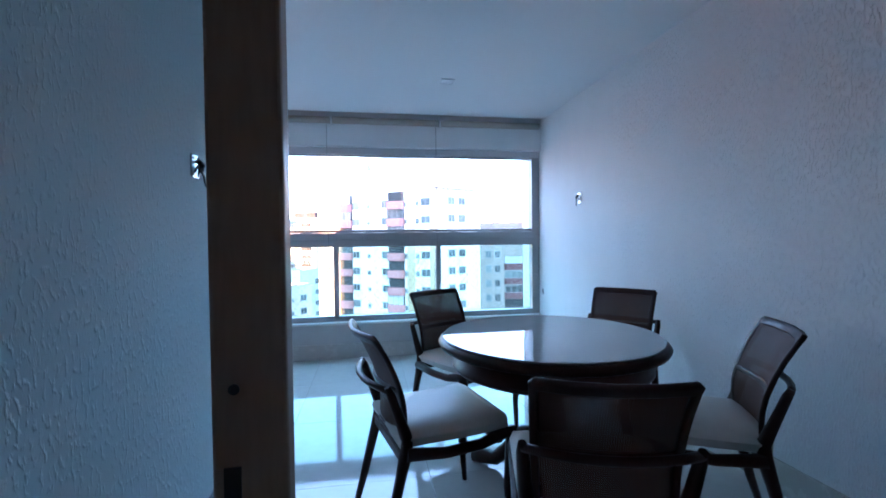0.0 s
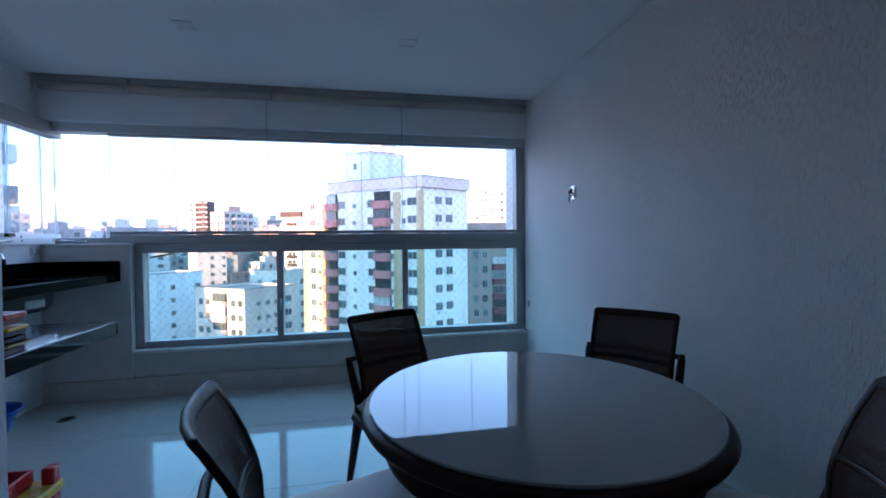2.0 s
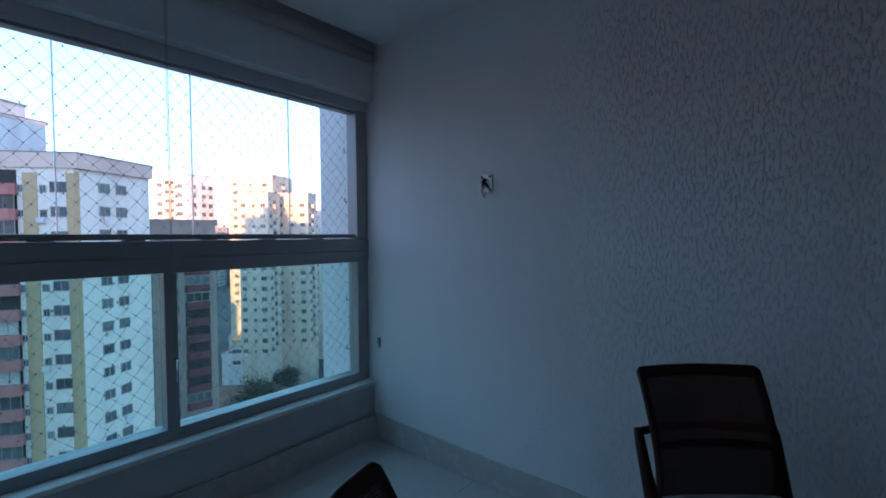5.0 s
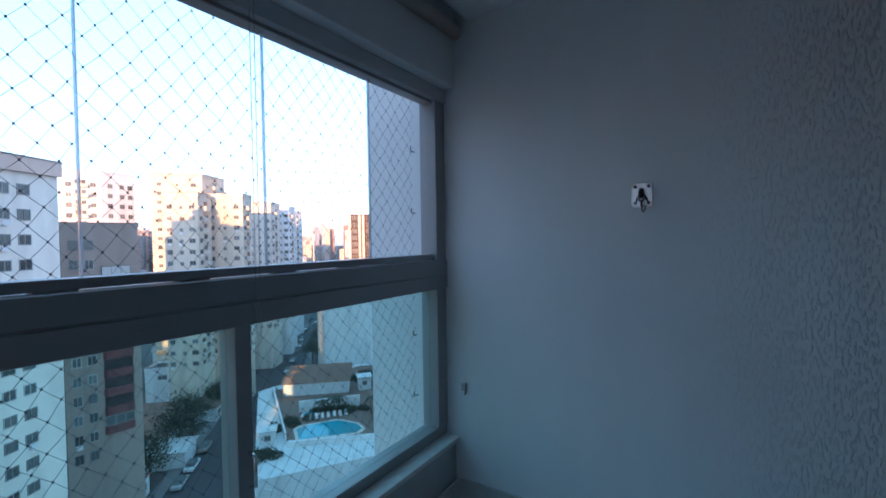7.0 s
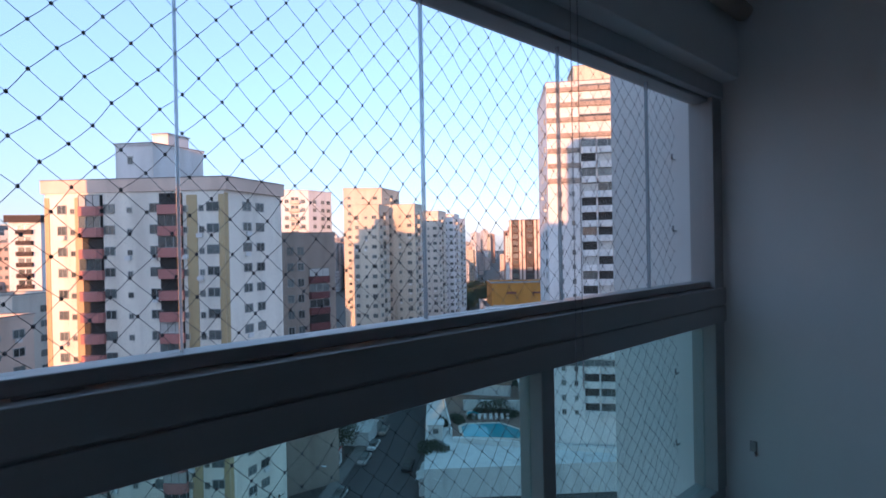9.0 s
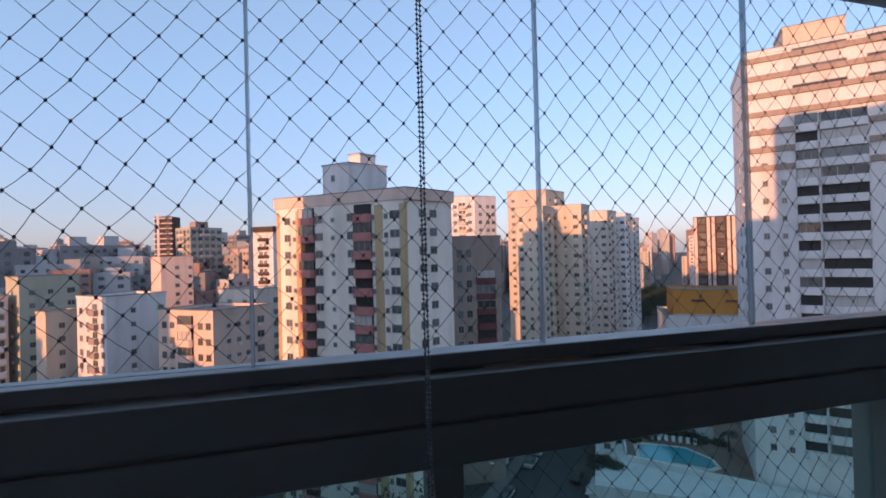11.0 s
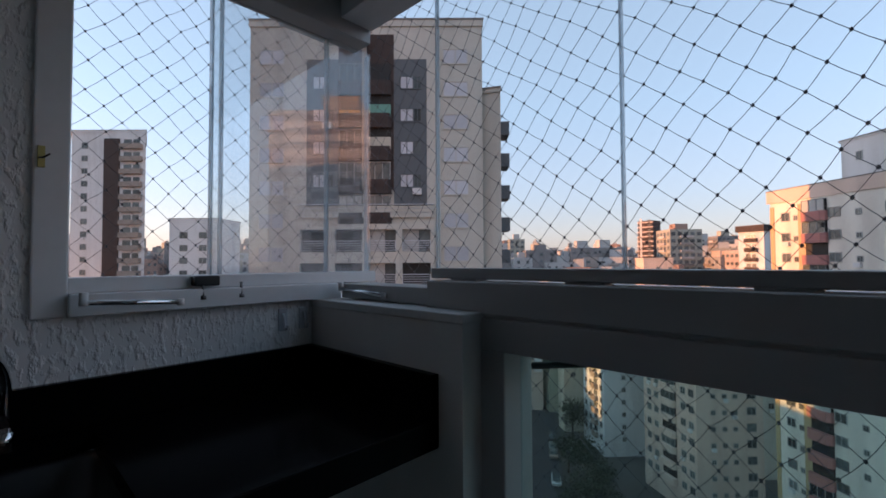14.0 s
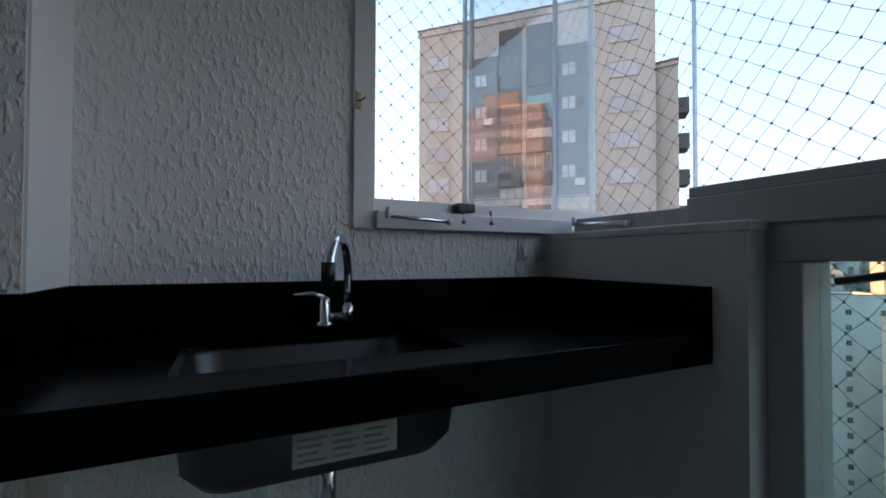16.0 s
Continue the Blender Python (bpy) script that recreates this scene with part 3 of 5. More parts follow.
    boxes("rear_rail", M_WOOD, c, (-0.20, -0.23, 0.375, 0.20, -0.20, 0.42), bevel=0.006)
    # seat cushion
    bm = bmesh.new()
    n = 10
    g = []
    for i in range(n + 1):
        r = []
        for j in range(n + 1):
            u, v = -1 + 2 * i / n, -1 + 2 * j / n
            e = max(abs(u), abs(v))
            r.append((u * (0.222 + 0.012 * v) , v * 0.225 - 0.005, 0.465 + 0.012 * v * v * (1 if v > 0 else 0) - 0.028 * e ** 6))
        g.append(r)
    sheet(bm, g, 0.04)
    part("seat", bm, M_SEATF, c, "beige upholstered seat cushion")
    return c


chair = dining_chair()
chair.matrix_basis = pose(-1.309, -2.024, 0, 0, 0, -150.9)
for x, y, a in ((-0.429, -2.221, 131.1), (-0.597, -3.116, 59.8), (-1.219, -3.441, -17.2), (-1.623, -2.859, -76.8)):
    copy_thing(chair, pose(x, y, 0, 0, 0, a))


# ---- walls and ceiling fittings ----
def wall_hook(at, yaw, label, size, bend):
    """Plate in the xz plane, outward is -y: four corner screws, a swivel bracket and a ring that carries the hook."""
    h = thing("hammock_hook", label, "hook", at, yaw, group="hammock hooks")
    bm = bmesh.new()
    ring = [(sx * x, sz * z) for sx, sz, q in ((1, 1, 0), (-1, 1, 1), (-1, -1, 0), (1, -1, 1)) for x, z in (((0.040, 0.037), (0.037, 0.045), (0.029, 0.050)) if not q else ((0.029, 0.050), (0.037, 0.045), (0.040, 0.037)))]
    rows = [[bm.verts.new((x * k, y, z * k)) for x, z in ring] for k, y in ((1.0, 0.0), (1.0, -0.004), (0.94, -0.007))]
    for r, q in zip(rows, rows[1:]):
        for k in range(len(r)):
            bm.faces.new((r[k], r[(k + 1) % len(r)], q[(k + 1) % len(r)], q[k]))
    bm.faces.new(rows[-1])
    bm.faces.new(rows[0][::-1])
    part("plate", bm, M_PLATE, h)
    for x in (-0.025, 0.025):
        for z in (-0.033, 0.034):
            bm = bmesh.new()
            tube(bm, [(x, -0.0105, z), (x, -0.006, z)], [0.0065, 0.008], 12)
            part("screw", bm, M_DARKMETAL, h, "dark screw head")
    bm = bmesh.new()
    tube(bm, [(0, -0.007, 0.020), (0, -0.022, 0.018), (0, -0.032, 0.004), (0, -0.026, -0.012)], [0.007, 0.010, 0.011, 0.009], 12)
    part("bracket", bm, M_DARKMETAL, h, "dark swivel bracket")
    for sx in (-1, 1):
        bm = bmesh.new()
        tube(bm, [(sx * 0.004, -0.020, 0.004), (sx * 0.016, -0.014, -0.014), (sx * 0.022, -0.010, -0.026)], [0.006, 0.005, 0.003], 8)
        part("stay", bm, M_DARKMETAL, h)
    bm = bmesh.new()
    tube(bm, [(0.011 * math.cos(radians(t)), -0.030, -0.016 + 0.011 * math.sin(radians(t))) for t in range(0, 361, 30)], 0.004, 8, False)
    part("ring", bm, M_STEEL, h)
    bm = bmesh.new()
    tube(bm, [(0, -0.030, -0.024)] + [(x * bend, -0.030 - 0.006 * size, z * size) for x, z in ((0.002, -0.032), (0.008, -0.050), (0.022, -0.058), (0.034, -0.048), (0.037, -0.036))], 0.0045, 8)
    part("hook", bm, M_STEEL, h)
    return h


wall_hook((0, -1.015, 1.584), -90, "nickel hammock hook plate with four dark screws", 1.25, 0.45)
wall_hook((-2.612, -2.772, 1.530), 90, "nickel hammock plate with a long dark hook", 1.35, 1.0)
clip = thing("wall_clip", "small grey plastic clip on the wall", "clip", (0, -0.155, 0.60), -90)
boxes("plate", M_ALU, clip, (-0.012, -0.012, 0.0, 0.012, 0.0, 0.06), bevel=0.003)
boxes("tab", M_ALU_WHITE, clip, (-0.008, -0.02, 0.0, 0.008, -0.012, 0.02), bevel=0.002)
for x in (-2.575, -1.248):
    d = thing("downlight", "small square recessed ceiling light, switched off", "ceiling light", (x, -1.165, H), group="ceiling lights")
    boxes("frame", M_PLASTIC_W, d, (-0.055, -0.055, -0.006, 0.055, -0.043, 0), (-0.055, 0.043, -0.006, 0.055, 0.055, 0), (-0.055, -0.043, -0.006, -0.043, 0.043, 0), (0.043, -0.043, -0.006, 0.055, 0.043, 0))
    boxes("diffuser", M_ALU_WHITE, d, (-0.043, -0.043, -0.003, 0.043, 0.043, -0.001))

# rolled blinds under the beam
for a, b, cx in ((-3.95, -3.36, None), (-3.34, -2.28, -2.316), (-2.26, -1.16, -1.195), (-1.14, -0.04, None)):
    bl = thing("roller_blind", "rolled-up beige roller blind under the ceiling", "blind", (0, -0.155, 2.455), group="roller blinds")
    bm = bmesh.new()
    tube(bm, [(a, 0, 0), (b, 0, 0)], 0.034, 16)
    part("roll", bm, M_BLIND, bl)
    boxes("bracket", M_PLASTIC_W, bl, (a - 0.008, -0.04, -0.04, a - 0.002, 0.034, 0.075), bevel=0.002)
    if cx is not None:
        bm = bmesh.new()
        for dx, dy in ((0.0, 0.010), (0.0, -0.011)):
            for k in range(190):
                z = -0.03 - 0.0068 * k
                ring = 0.0027
                vs = [bm.verts.new((cx + dx + q[0] * ring, -0.022 + dy + q[1] * ring, z + q[2] * ring)) for q in ((1, 0, 0), (-1, 0, 0), (0, 1, 0), (0, -1, 0), (0, 0, 1), (0, 0, -1))]
                for i in (0, 1):
                    for j in (2, 3):
                        for m in (4, 5):
                            bm.faces.new((vs[i], vs[j], vs[m]))
            tube(bm, [(cx + dx, -0.022 + dy, -0.02), (cx + dx, -0.022 + dy, -1.32)], 0.0007, 4)
        tagged(part("bead_chain", bm, M_BEAD, bl, "looped plastic bead chain"), kind="stuff")

# ---- sink counter ----
counter = thing("sink_counter", "black granite counter with backsplash and apron", "counter")
bm = bmesh.new()
xs, ys, grid = (XL, XP, -3.93, -3.56, -3.452), (-1.80, -1.34, -1.12, -0.66, -0.12), {}
xs = tuple(sorted(xs))
for i in range(4):
    for j in range(4):
        hole = xs[i] >= -3.931 and xs[i + 1] <= -3.559 and j == 2
        if hole or (j == 0 and xs[i + 1] <= XP):
            continue
        ids = ((i, j), (i + 1, j), (i + 1, j + 1), (i, j + 1))
        bm.faces.new([grid.setdefault(k, None) or grid.update({k: bm.verts.new((xs[k[0]], ys[k[1]], 0.965))}) or grid[k] for k in ids])
top = bmesh.ops.extrude_face_region(bm, geom=bm.faces[:])
bmesh.ops.translate(bm, vec=(0, 0, 0.033), verts=[v for v in top["geom"] if isinstance(v, bmesh.types.BMVert)])
part("worktop", bm, M_BLACK, counter)
boxes("apron", M_BLACK, counter, (-3.47, -1.80, 0.935, -3.45, -0.12, 1.0), bevel=0.003)
boxes("backsplash", M_BLACK, counter, (XL, -1.34, 0.998, XL + 0.02, -0.12, 1.10), bevel=0.002)
boxes("end_splash", M_BLACK, counter, (XL, -0.142, 0.94, -3.45, -0.12, 1.10), bevel=0.002)
boxes("return_splash", M_BLACK, counter, (XL + 0.02, -1.36, 0.998, XP, -1.338, 1.10), (XP, -1.80, 0.998, XP + 0.02, -1.338, 1.10), bevel=0.002)
sink = thing("sink", "stainless steel undermount sink bowl", "sink")
bm = bmesh.new()
def bowl(y0, y1, x0, x1, z, rad=0.06, n=5):
    pts = []
    for cx, cy, a0 in ((x1 - rad, y1 - rad, 0), (x0 + rad, y1 - rad, 90), (x0 + rad, y0 + rad, 180), (x1 - rad, y0 + rad, 270)):
        pts += [(cx + rad * math.cos(radians(a0 + 90 * k / n)), cy + rad * math.sin(radians(a0 + 90 * k / n)), z) for k in range(n + 1)]
    return pts
loops = [bowl(-1.13, -0.645, -3.94, -3.55, 0.965), bowl(-1.12, -0.655, -3.93, -3.56, 0.95), bowl(-1.11, -0.665, -3.92, -3.57, 0.84), bowl(-1.09, -0.685, -3.90, -3.59, 0.81), bowl(-1.05, -0.72, -3.86, -3.63, 0.797), bowl(-0.95, -0.81, -3.8, -3.69, 0.793)]
vl = [[bm.verts.new(p) for p in lp] for lp in loops]
for a, b in zip(vl, vl[1:]):
    for k in range(len(a)):
        bm.faces.new((a[k], a[(k + 1) % len(a)], b[(k + 1) % len(a)], b[k])).smooth = True
bm.faces.new(vl[-1])
bmesh.ops.solidify(bm, geom=bm.faces[:], thickness=0.003)
part("bowl", bm, M_STEEL, sink)
bm = bmesh.new()
tube(bm, [(-3.74, -0.87, 0.80), (-3.74, -0.87, 0.70), (-3.74, -0.87, 0.55), (-3.86, -0.87, 0.50), (-4.01, -0.87, 0.50)], 0.019, 14)
part("drain_pipe", bm, M_CHROME, sink, "chrome drain pipe")
lab = boxes("label_sticker", M_PAPER, sink, (-3.567, -0.957, 0.838, -3.564, -0.79, 0.89), label="printed paper sticker")
bm = bmesh.new()
for r in range(4):
    for k in range(3):
        box(bm, -3.564, -0.95 + 0.052 * k, 0.845 + 0.011 * r, -3.563, -0.95 + 0.052 * k + (0.044, 0.03, 0.038)[(r + k) % 3], 0.849 + 0.011 * r)
part("print", bm, M_INK, lab)
lc = thing("lower_counter", "lower black granite counter along the alcove wall", "counter")
boxes("slab", M_GRANITE, lc, (XP, -2.51, 0.845, -2.66, -1.80, 0.884), bevel=0.003)
boxes("apron", M_GRANITE, lc, (-2.68, -2.51, 0.825, -2.658, -1.80, 0.886), (XP, -1.82, 0.825, -2.658, -1.80, 0.884), bevel=0.003)
boxes("support", M_SMOOTH, lc, (XP, -2.50, 0, -3.65, -1.95, 0.845), label="white painted support wall")
tap = thing("faucet", "chrome gooseneck kitchen faucet with lever", "faucet")
bm = bmesh.new()
lathe(bm, [(0.024, 0.998), (0.024, 1.004), (0.014, 1.010), (0.014, 1.055), (0.011, 1.064), (0.0001, 1.067)], 20)
bmesh.ops.translate(bm, vec=(-3.92, -0.843, 0), verts=bm.verts)
part("base", bm, M_CHROME, tap)
fa, fb = Vector((-3.897, -0.794, 0)), Vector((-3.727, -0.874, 0))
mid, arm = (fa + fb) / 2, (fb - fa) / 2
bm = bmesh.new()
tube(bm, [(-3.92, -0.843, 1.02), (-3.897, -0.794, 1.02)], 0.009, 12)
part("arm", bm, M_CHROME, tap)
bm = bmesh.new()
tube(bm, [(fa.x, fa.y, 1.01), (fa.x, fa.y, 1.045)], 0.014, 12)
part("collar", bm, M_CHROME, tap)
bm = bmesh.new()
tube(bm, [(fa.x, fa.y, 1.04), (fa.x, fa.y, 1.08)] + [(*(mid - arm * math.cos(radians(a))).xy, 1.115 + 0.085 * math.sin(radians(a))) for a in range(0, 166, 15)] + [(fb.x, fb.y, 1.130)], 0.0105, 14)
part("spout", bm, M_CHROME, tap)
bm = bmesh.new()
tube(bm, [(fb.x, fb.y, 1.150), (fb.x, fb.y, 1.105)], 0.0135, 14)
part("nozzle", bm, M_PLASTIC_K, tap, "dark spout tip")
bm = bmesh.new()
tube(bm, [(-3.92, -0.843, 1.064), (-3.922, -0.87, 1.074), (-3.93, -0.913, 1.071)], [0.007, 0.005, 0.004], 8)
part("lever", bm, M_CHROME, tap)

# side window fittings
latch = thing("window_latch", "black and chrome side window latch with keys", "latch")
boxes("body", M_PLASTIC_K, latch, (XL - 0.01, -0.46, 1.292, XL + 0.03, -0.40, 1.318), bevel=0.004)
for y in (-0.44, -0.345):
    bm = bmesh.new()
    tube(bm, [(XL + 0.025, y, 1.30), (XL + 0.027, y, 1.265)], 0.004, 8)
    tube(bm, [(XL + 0.027, y, 1.268), (XL + 0.027, y, 1.258)], 0.008, 8)
    part("key", bm, M_STEEL, latch, "small hanging key")
for a, b in (((XL + 0.06, -0.68), (XL + 0.06, -0.50)), ((-3.93, -0.06), (-3.72, -0.06))):
    g = thing("pull_bar", "slim chrome pull bar on the frame", "handle", group="pull bars")
    bm = bmesh.new()
    tube(bm, [(*a, 1.268), (*b, 1.258)], 0.006, 8)
    part("bar", bm, M_CHROME, g)
    bm = bmesh.new()
    tube(bm, [(*a, 1.29), (*a, 1.262)], 0.008, 8)
    part("end", bm, M_PLASTIC_W, g)
    bm = bmesh.new()
    tube(bm, [(*b, 1.266), (*b, 1.25)], 0.008, 8)
    part("end", bm, M_PLASTIC_W, g)
for y in (-0.215, -0.15):
    h = thing("plastic_hook", "clear plastic adhesive hook on the wall", "hook", (XL, y, 1.15), group="plastic hooks")
    boxes("plate", M_CLEAR, h, (0, -0.014, 0, 0.004, 0.014, 0.065), bevel=0.0015)
    bm = bmesh.new()
    tube(bm, [(0.004, 0, 0.05), (0.014, 0, 0.03), (0.016, 0, 0.012), (0.024, 0, 0.006), (0.03, 0, 0.02)], 0.004, 6)
    part("prong", bm, M_CLEAR, h)
tag = thing("yellow_tag", "small yellow tag on a wire hook", "tag", (XL + 0.013, -0.745, 1.55))
boxes("plate", M_TAG, tag, (0, -0.008, 0, 0.004, 0.004, 0.045), bevel=0.001)
bm = bmesh.new()
tube(bm, [(0.003, -0.005, 0.02), (0.02, 0.0, 0.018), (0.026, 0.01, 0.026)], 0.002, 6)
part("wire", bm, M_PLASTIC_K, tag)
bm = bmesh.new()
tube(bm, [(-3.30, 0.03, 1.115), (-3.12, 0.03, 1.15)], 0.008, 8)
tagged(part("black_rod", bm, M_PLASTIC_K), "short black rod under the rail", "rod")
drain = thing("floor_drain", "dark round floor drain grate", "drain", (-3.62, -0.52, 0.0))
bm = bmesh.new()
lathe(bm, [(0.055, 0.0), (0.055, 0.004), (0.045, 0.004), (0.045, 0.002), (0.0001, 0.002)], 24)
part("rim", bm, M_STEEL, drain)
for k in range(5):
    boxes("slot", M_PLASTIC_K, drain, (-0.035, -0.034 + 0.016 * k, 0.002, 0.035, -0.028 + 0.016 * k, 0.0035))

# ---- toys ----
cart = thing("toy_workbench", "red and yellow plastic toy bench on the floor", "toy", (-2.87, -2.22, 0))
for x, y in ((-0.16, -0.12), (0.08, -0.12), (-0.16, 0.18), (0.08, 0.18)):
    boxes("post", M_RED, cart, (x - 0.022, y - 0.022, 0, x + 0.022, y + 0.022, 0.36), bevel=0.006)
boxes("shelf", M_YEL, cart, (-0.19, -0.15, 0.255, 0.11, 0.21, 0.295), bevel=0.008, label="yellow plastic shelf")
boxes("lower_shelf", M_BLUE, cart, (-0.18, -0.14, 0.08, 0.10, 0.20, 0.10), bevel=0.006, label="blue plastic shelf")
boxes("tray", M_RED, cart, (-0.17, -0.13, 0.295, 0.03, 0.16, 0.31), (-0.17, 0.15, 0.31, 0.03, 0.165, 0.36), (0.02, -0.13, 0.31, 0.035, 0.16, 0.36), bevel=0.003, label="red tool tray")
ball = thing("toy_ball", "small blue plastic toy ball in the tray", "toy", (-2.92, -2.20, 0.352))
bm = bmesh.new()
bmesh.ops.create_uvsphere(bm, u_segments=20, v_segments=12, radius=0.042)
for f in bm.faces:
    f.smooth = True
part("shell", bm, M_BLUE, ball)
bucket = thing("toy_bucket", "blue plastic toy bucket on a white stand", "toy", (-2.765, -2.36, 0))
bm = bmesh.new()
lathe(bm, [(0.052, 0.625), (0.070, 0.68), (0.086, 0.69), (0.084, 0.70), (0.064, 0.69), (0.047, 0.635)], 24)
part("pail", bm, M_BLUE, bucket)
bm = bmesh.new()
lathe(bm, [(0.07, 0.0), (0.07, 0.02), (0.03, 0.05), (0.03, 0.60), (0.05, 0.626)], 20)
part("stand", bm, M_PLASTIC_W, bucket, "white plastic stand")
train = thing("toy_letter_block", "red toy block stack with letters", "toy", (-2.92, -2.05, 0.886))
for k, (m, x) in enumerate(((M_PLASTIC_K, 0.0), (M_YEL, 0.012), (M_BROWNTOY, -0.006), (M_RED, 0.004))):
    boxes("block", m, train, (-0.05 + x, -0.06, 0.022 * k, 0.035 + x, 0.05, 0.022 * k + (0.021 if k != 1 else 0.012)), bevel=0.003)
duck = thing("toy_figure", "small pink and white toy on the counter", "toy", (-3.02, -2.18, 0.886))
bm = bmesh.new()
lathe(bm, [(0.03, 0.0), (0.045, 0.03), (0.045, 0.06), (0.03, 0.09), (0.022, 0.10), (0.032, 0.125), (0.028, 0.15), (0.0001, 0.16)], 20)
part("body", bm, M_PINK, duck)


# ---- floor tiles ----
T = 0.80
tile_mesh = {}
nx, ny = 6, 9
for i in range(nx):
    for j in range(ny):
        x1, y1 = -0.012 - T * i, -0.132 - T * j
        x0, y0 = max(x1 - T, -4.24), max(y1 - T, -7.2)
        if x1 - x0 < 0.02 or y1 - y0 < 0.02:
            continue
        key = (round(x1 - x0, 3), round(y1 - y0, 3))
        if key not in tile_mesh:
            bm = bmesh.new()
            box(bm, 0.001, 0.001, -0.012, key[0] - 0.001, key[1] - 0.001, 0.0, bevel=0.0006)
            tile_mesh[key] = mesh_of("tile", bm, M_TILE)
        o = new("tile", tile_mesh[key])
        o.location = (x0, y0, 0)
        o.parent = floor


# ---- the city outside ----
GZ = -40.0
ground = solid("ground", "city ground between the buildings", "ground", X_GROUND, (-2500, -2500, GZ - 1, 2500, 2500, GZ))
win_cache = {}


def window_mesh(w, h, frame_m, pane_m):
    """A framed window on a wall: x along it, y outward. Gives the meshes of its frame and its pane."""
    key = (round(w, 2), round(h, 2), frame_m.name, pane_m.name)
    if key not in win_cache:
        t = 0.09
        xs, zs = (-w / 2 - t, -w / 2, -0.03, 0.03, w / 2, w / 2 + t), (-t, 0, h, h + t)
        bm = bmesh.new()
        vs = [[bm.verts.new((x, 0.015, z)) for z in zs] for x in xs]
        for i in range(5):
            for j in range(3):
                if j != 1 or i in (0, 2, 4):
                    bm.faces.new((vs[i][j], vs[i + 1][j], vs[i + 1][j + 1], vs[i][j + 1]))
        top = bmesh.ops.extrude_face_region(bm, geom=bm.faces[:])
        bmesh.ops.translate(bm, vec=(0, 0.065, 0), verts=[v for v in top["geom"] if isinstance(v, bmesh.types.BMVert)])
        frame_mesh = mesh_of("window", bm, frame_m)
        bm = bmesh.new()
        box(bm, -w / 2, -0.02, 0, w / 2, 0.03, h)
        win_cache[key] = (frame_mesh, mesh_of("pane", bm, pane_m))
    return win_cache[key]


def put_window(meshes, parent, m):
    o = new("window", meshes[0])
    o.parent = parent
    o.matrix_local = m
    g = new("pane", meshes[1])
    g.parent = o


def balcony_mesh(w, par_m, deep):
    key = ("balcony", round(w, 2), par_m.name, deep)
    if key not in win_cache:
        bm = bmesh.new()
        box(bm, -w * 0.42, 0, 0.85, -w * 0.04, 0.03, 1.95, m=1)
        box(bm, w * 0.04, 0, 0.85, w * 0.36, 0.03, 1.95, m=1)
        box(bm, -w / 2, 0, -0.25, w / 2, deep, -0.1)
        box(bm, -w / 2, deep - 0.12, -0.1, w / 2, deep, 0.85)
        box(bm, -w / 2, 0, -0.1, -w / 2 + 0.12, deep - 0.12, 0.85)
        box(bm, w / 2 - 0.12, 0, -0.1, w / 2, deep - 0.12, 0.85)
        win_cache[key] = mesh_of("balcony", bm, par_m, X_WIN)
    return win_cache[key]


def lattice(xs, zs, filled, y0, depth):
    """One connected panel of bars: the cells (column, row) for which filled holds, thickened outward."""
    bm = bmesh.new()
    vs = {}
    def v(i, j):
        if (i, j) not in vs:
            vs[i, j] = bm.verts.new((xs[i], y0, zs[j]))
        return vs[i, j]
    for i in range(len(xs) - 1):
        for j in range(len(zs) - 1):
            if filled(i, j):
                bm.faces.new((v(i, j), v(i + 1, j), v(i + 1, j + 1), v(i, j + 1)))
    top = bmesh.ops.extrude_face_region(bm, geom=bm.faces[:])
    bmesh.ops.translate(bm, vec=(0, depth, 0), verts=[q for q in top["geom"] if isinstance(q, bmesh.types.BMVert)])
    return bm


def loggia_meshes(w, par_m, deep, look_):
    """A balcony bay: chamfered parapet, a dark panel that paints the shade of a room behind it and, where glazed, panes
    in a frame. look_: 0 open, 1 glazed, 2 curtained.
    """
    key = ("loggia", round(w, 2), par_m.name, deep, look_)
    if key not in win_cache:
        bm = bmesh.new()
        h, c = w / 2, min(0.35, deep * 0.6)
        outer = [(-h, -0.02), (h, -0.02), (h, deep - c), (h - c, deep), (c - h, deep), (-h, deep - c)]
        lo, hi = [bm.verts.new((x, y, -0.38)) for x, y in outer], [bm.verts.new((x, y, 0.75)) for x, y in outer]
        for k in range(6):
            bm.faces.new((lo[k], lo[(k + 1) % 6], hi[(k + 1) % 6], hi[k]))
        bm.faces.new(lo[::-1])
        bm.faces.new(hi)
        made = [("balcony", mesh_of("balcony", bm, par_m))]
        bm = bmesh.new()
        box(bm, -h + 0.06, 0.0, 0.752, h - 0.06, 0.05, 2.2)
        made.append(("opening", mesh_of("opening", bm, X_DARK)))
        if look_:
            yg = deep - c - 0.08
            bm = bmesh.new()
            box(bm, -h + 0.1, yg, 0.752, h - 0.1, yg + 0.03, 2.1)
            made.append(("pane", mesh_of("pane", bm, X_WIN if look_ == 1 else X_CURTAIN)))
            third = (2 * h - 0.2) / 3
            xs = sorted(x for k in range(4) for x in (-h + 0.1 + third * k - 0.03, -h + 0.1 + third * k + 0.03))
            made.append(("frame", mesh_of("frame", lattice(xs, (0.752, 0.80, 2.1, 2.19), lambda i, j: j != 1 or i % 2 == 0, yg + 0.031, 0.05), X_FRAME)))
        win_cache[key] = made
    return win_cache[key]


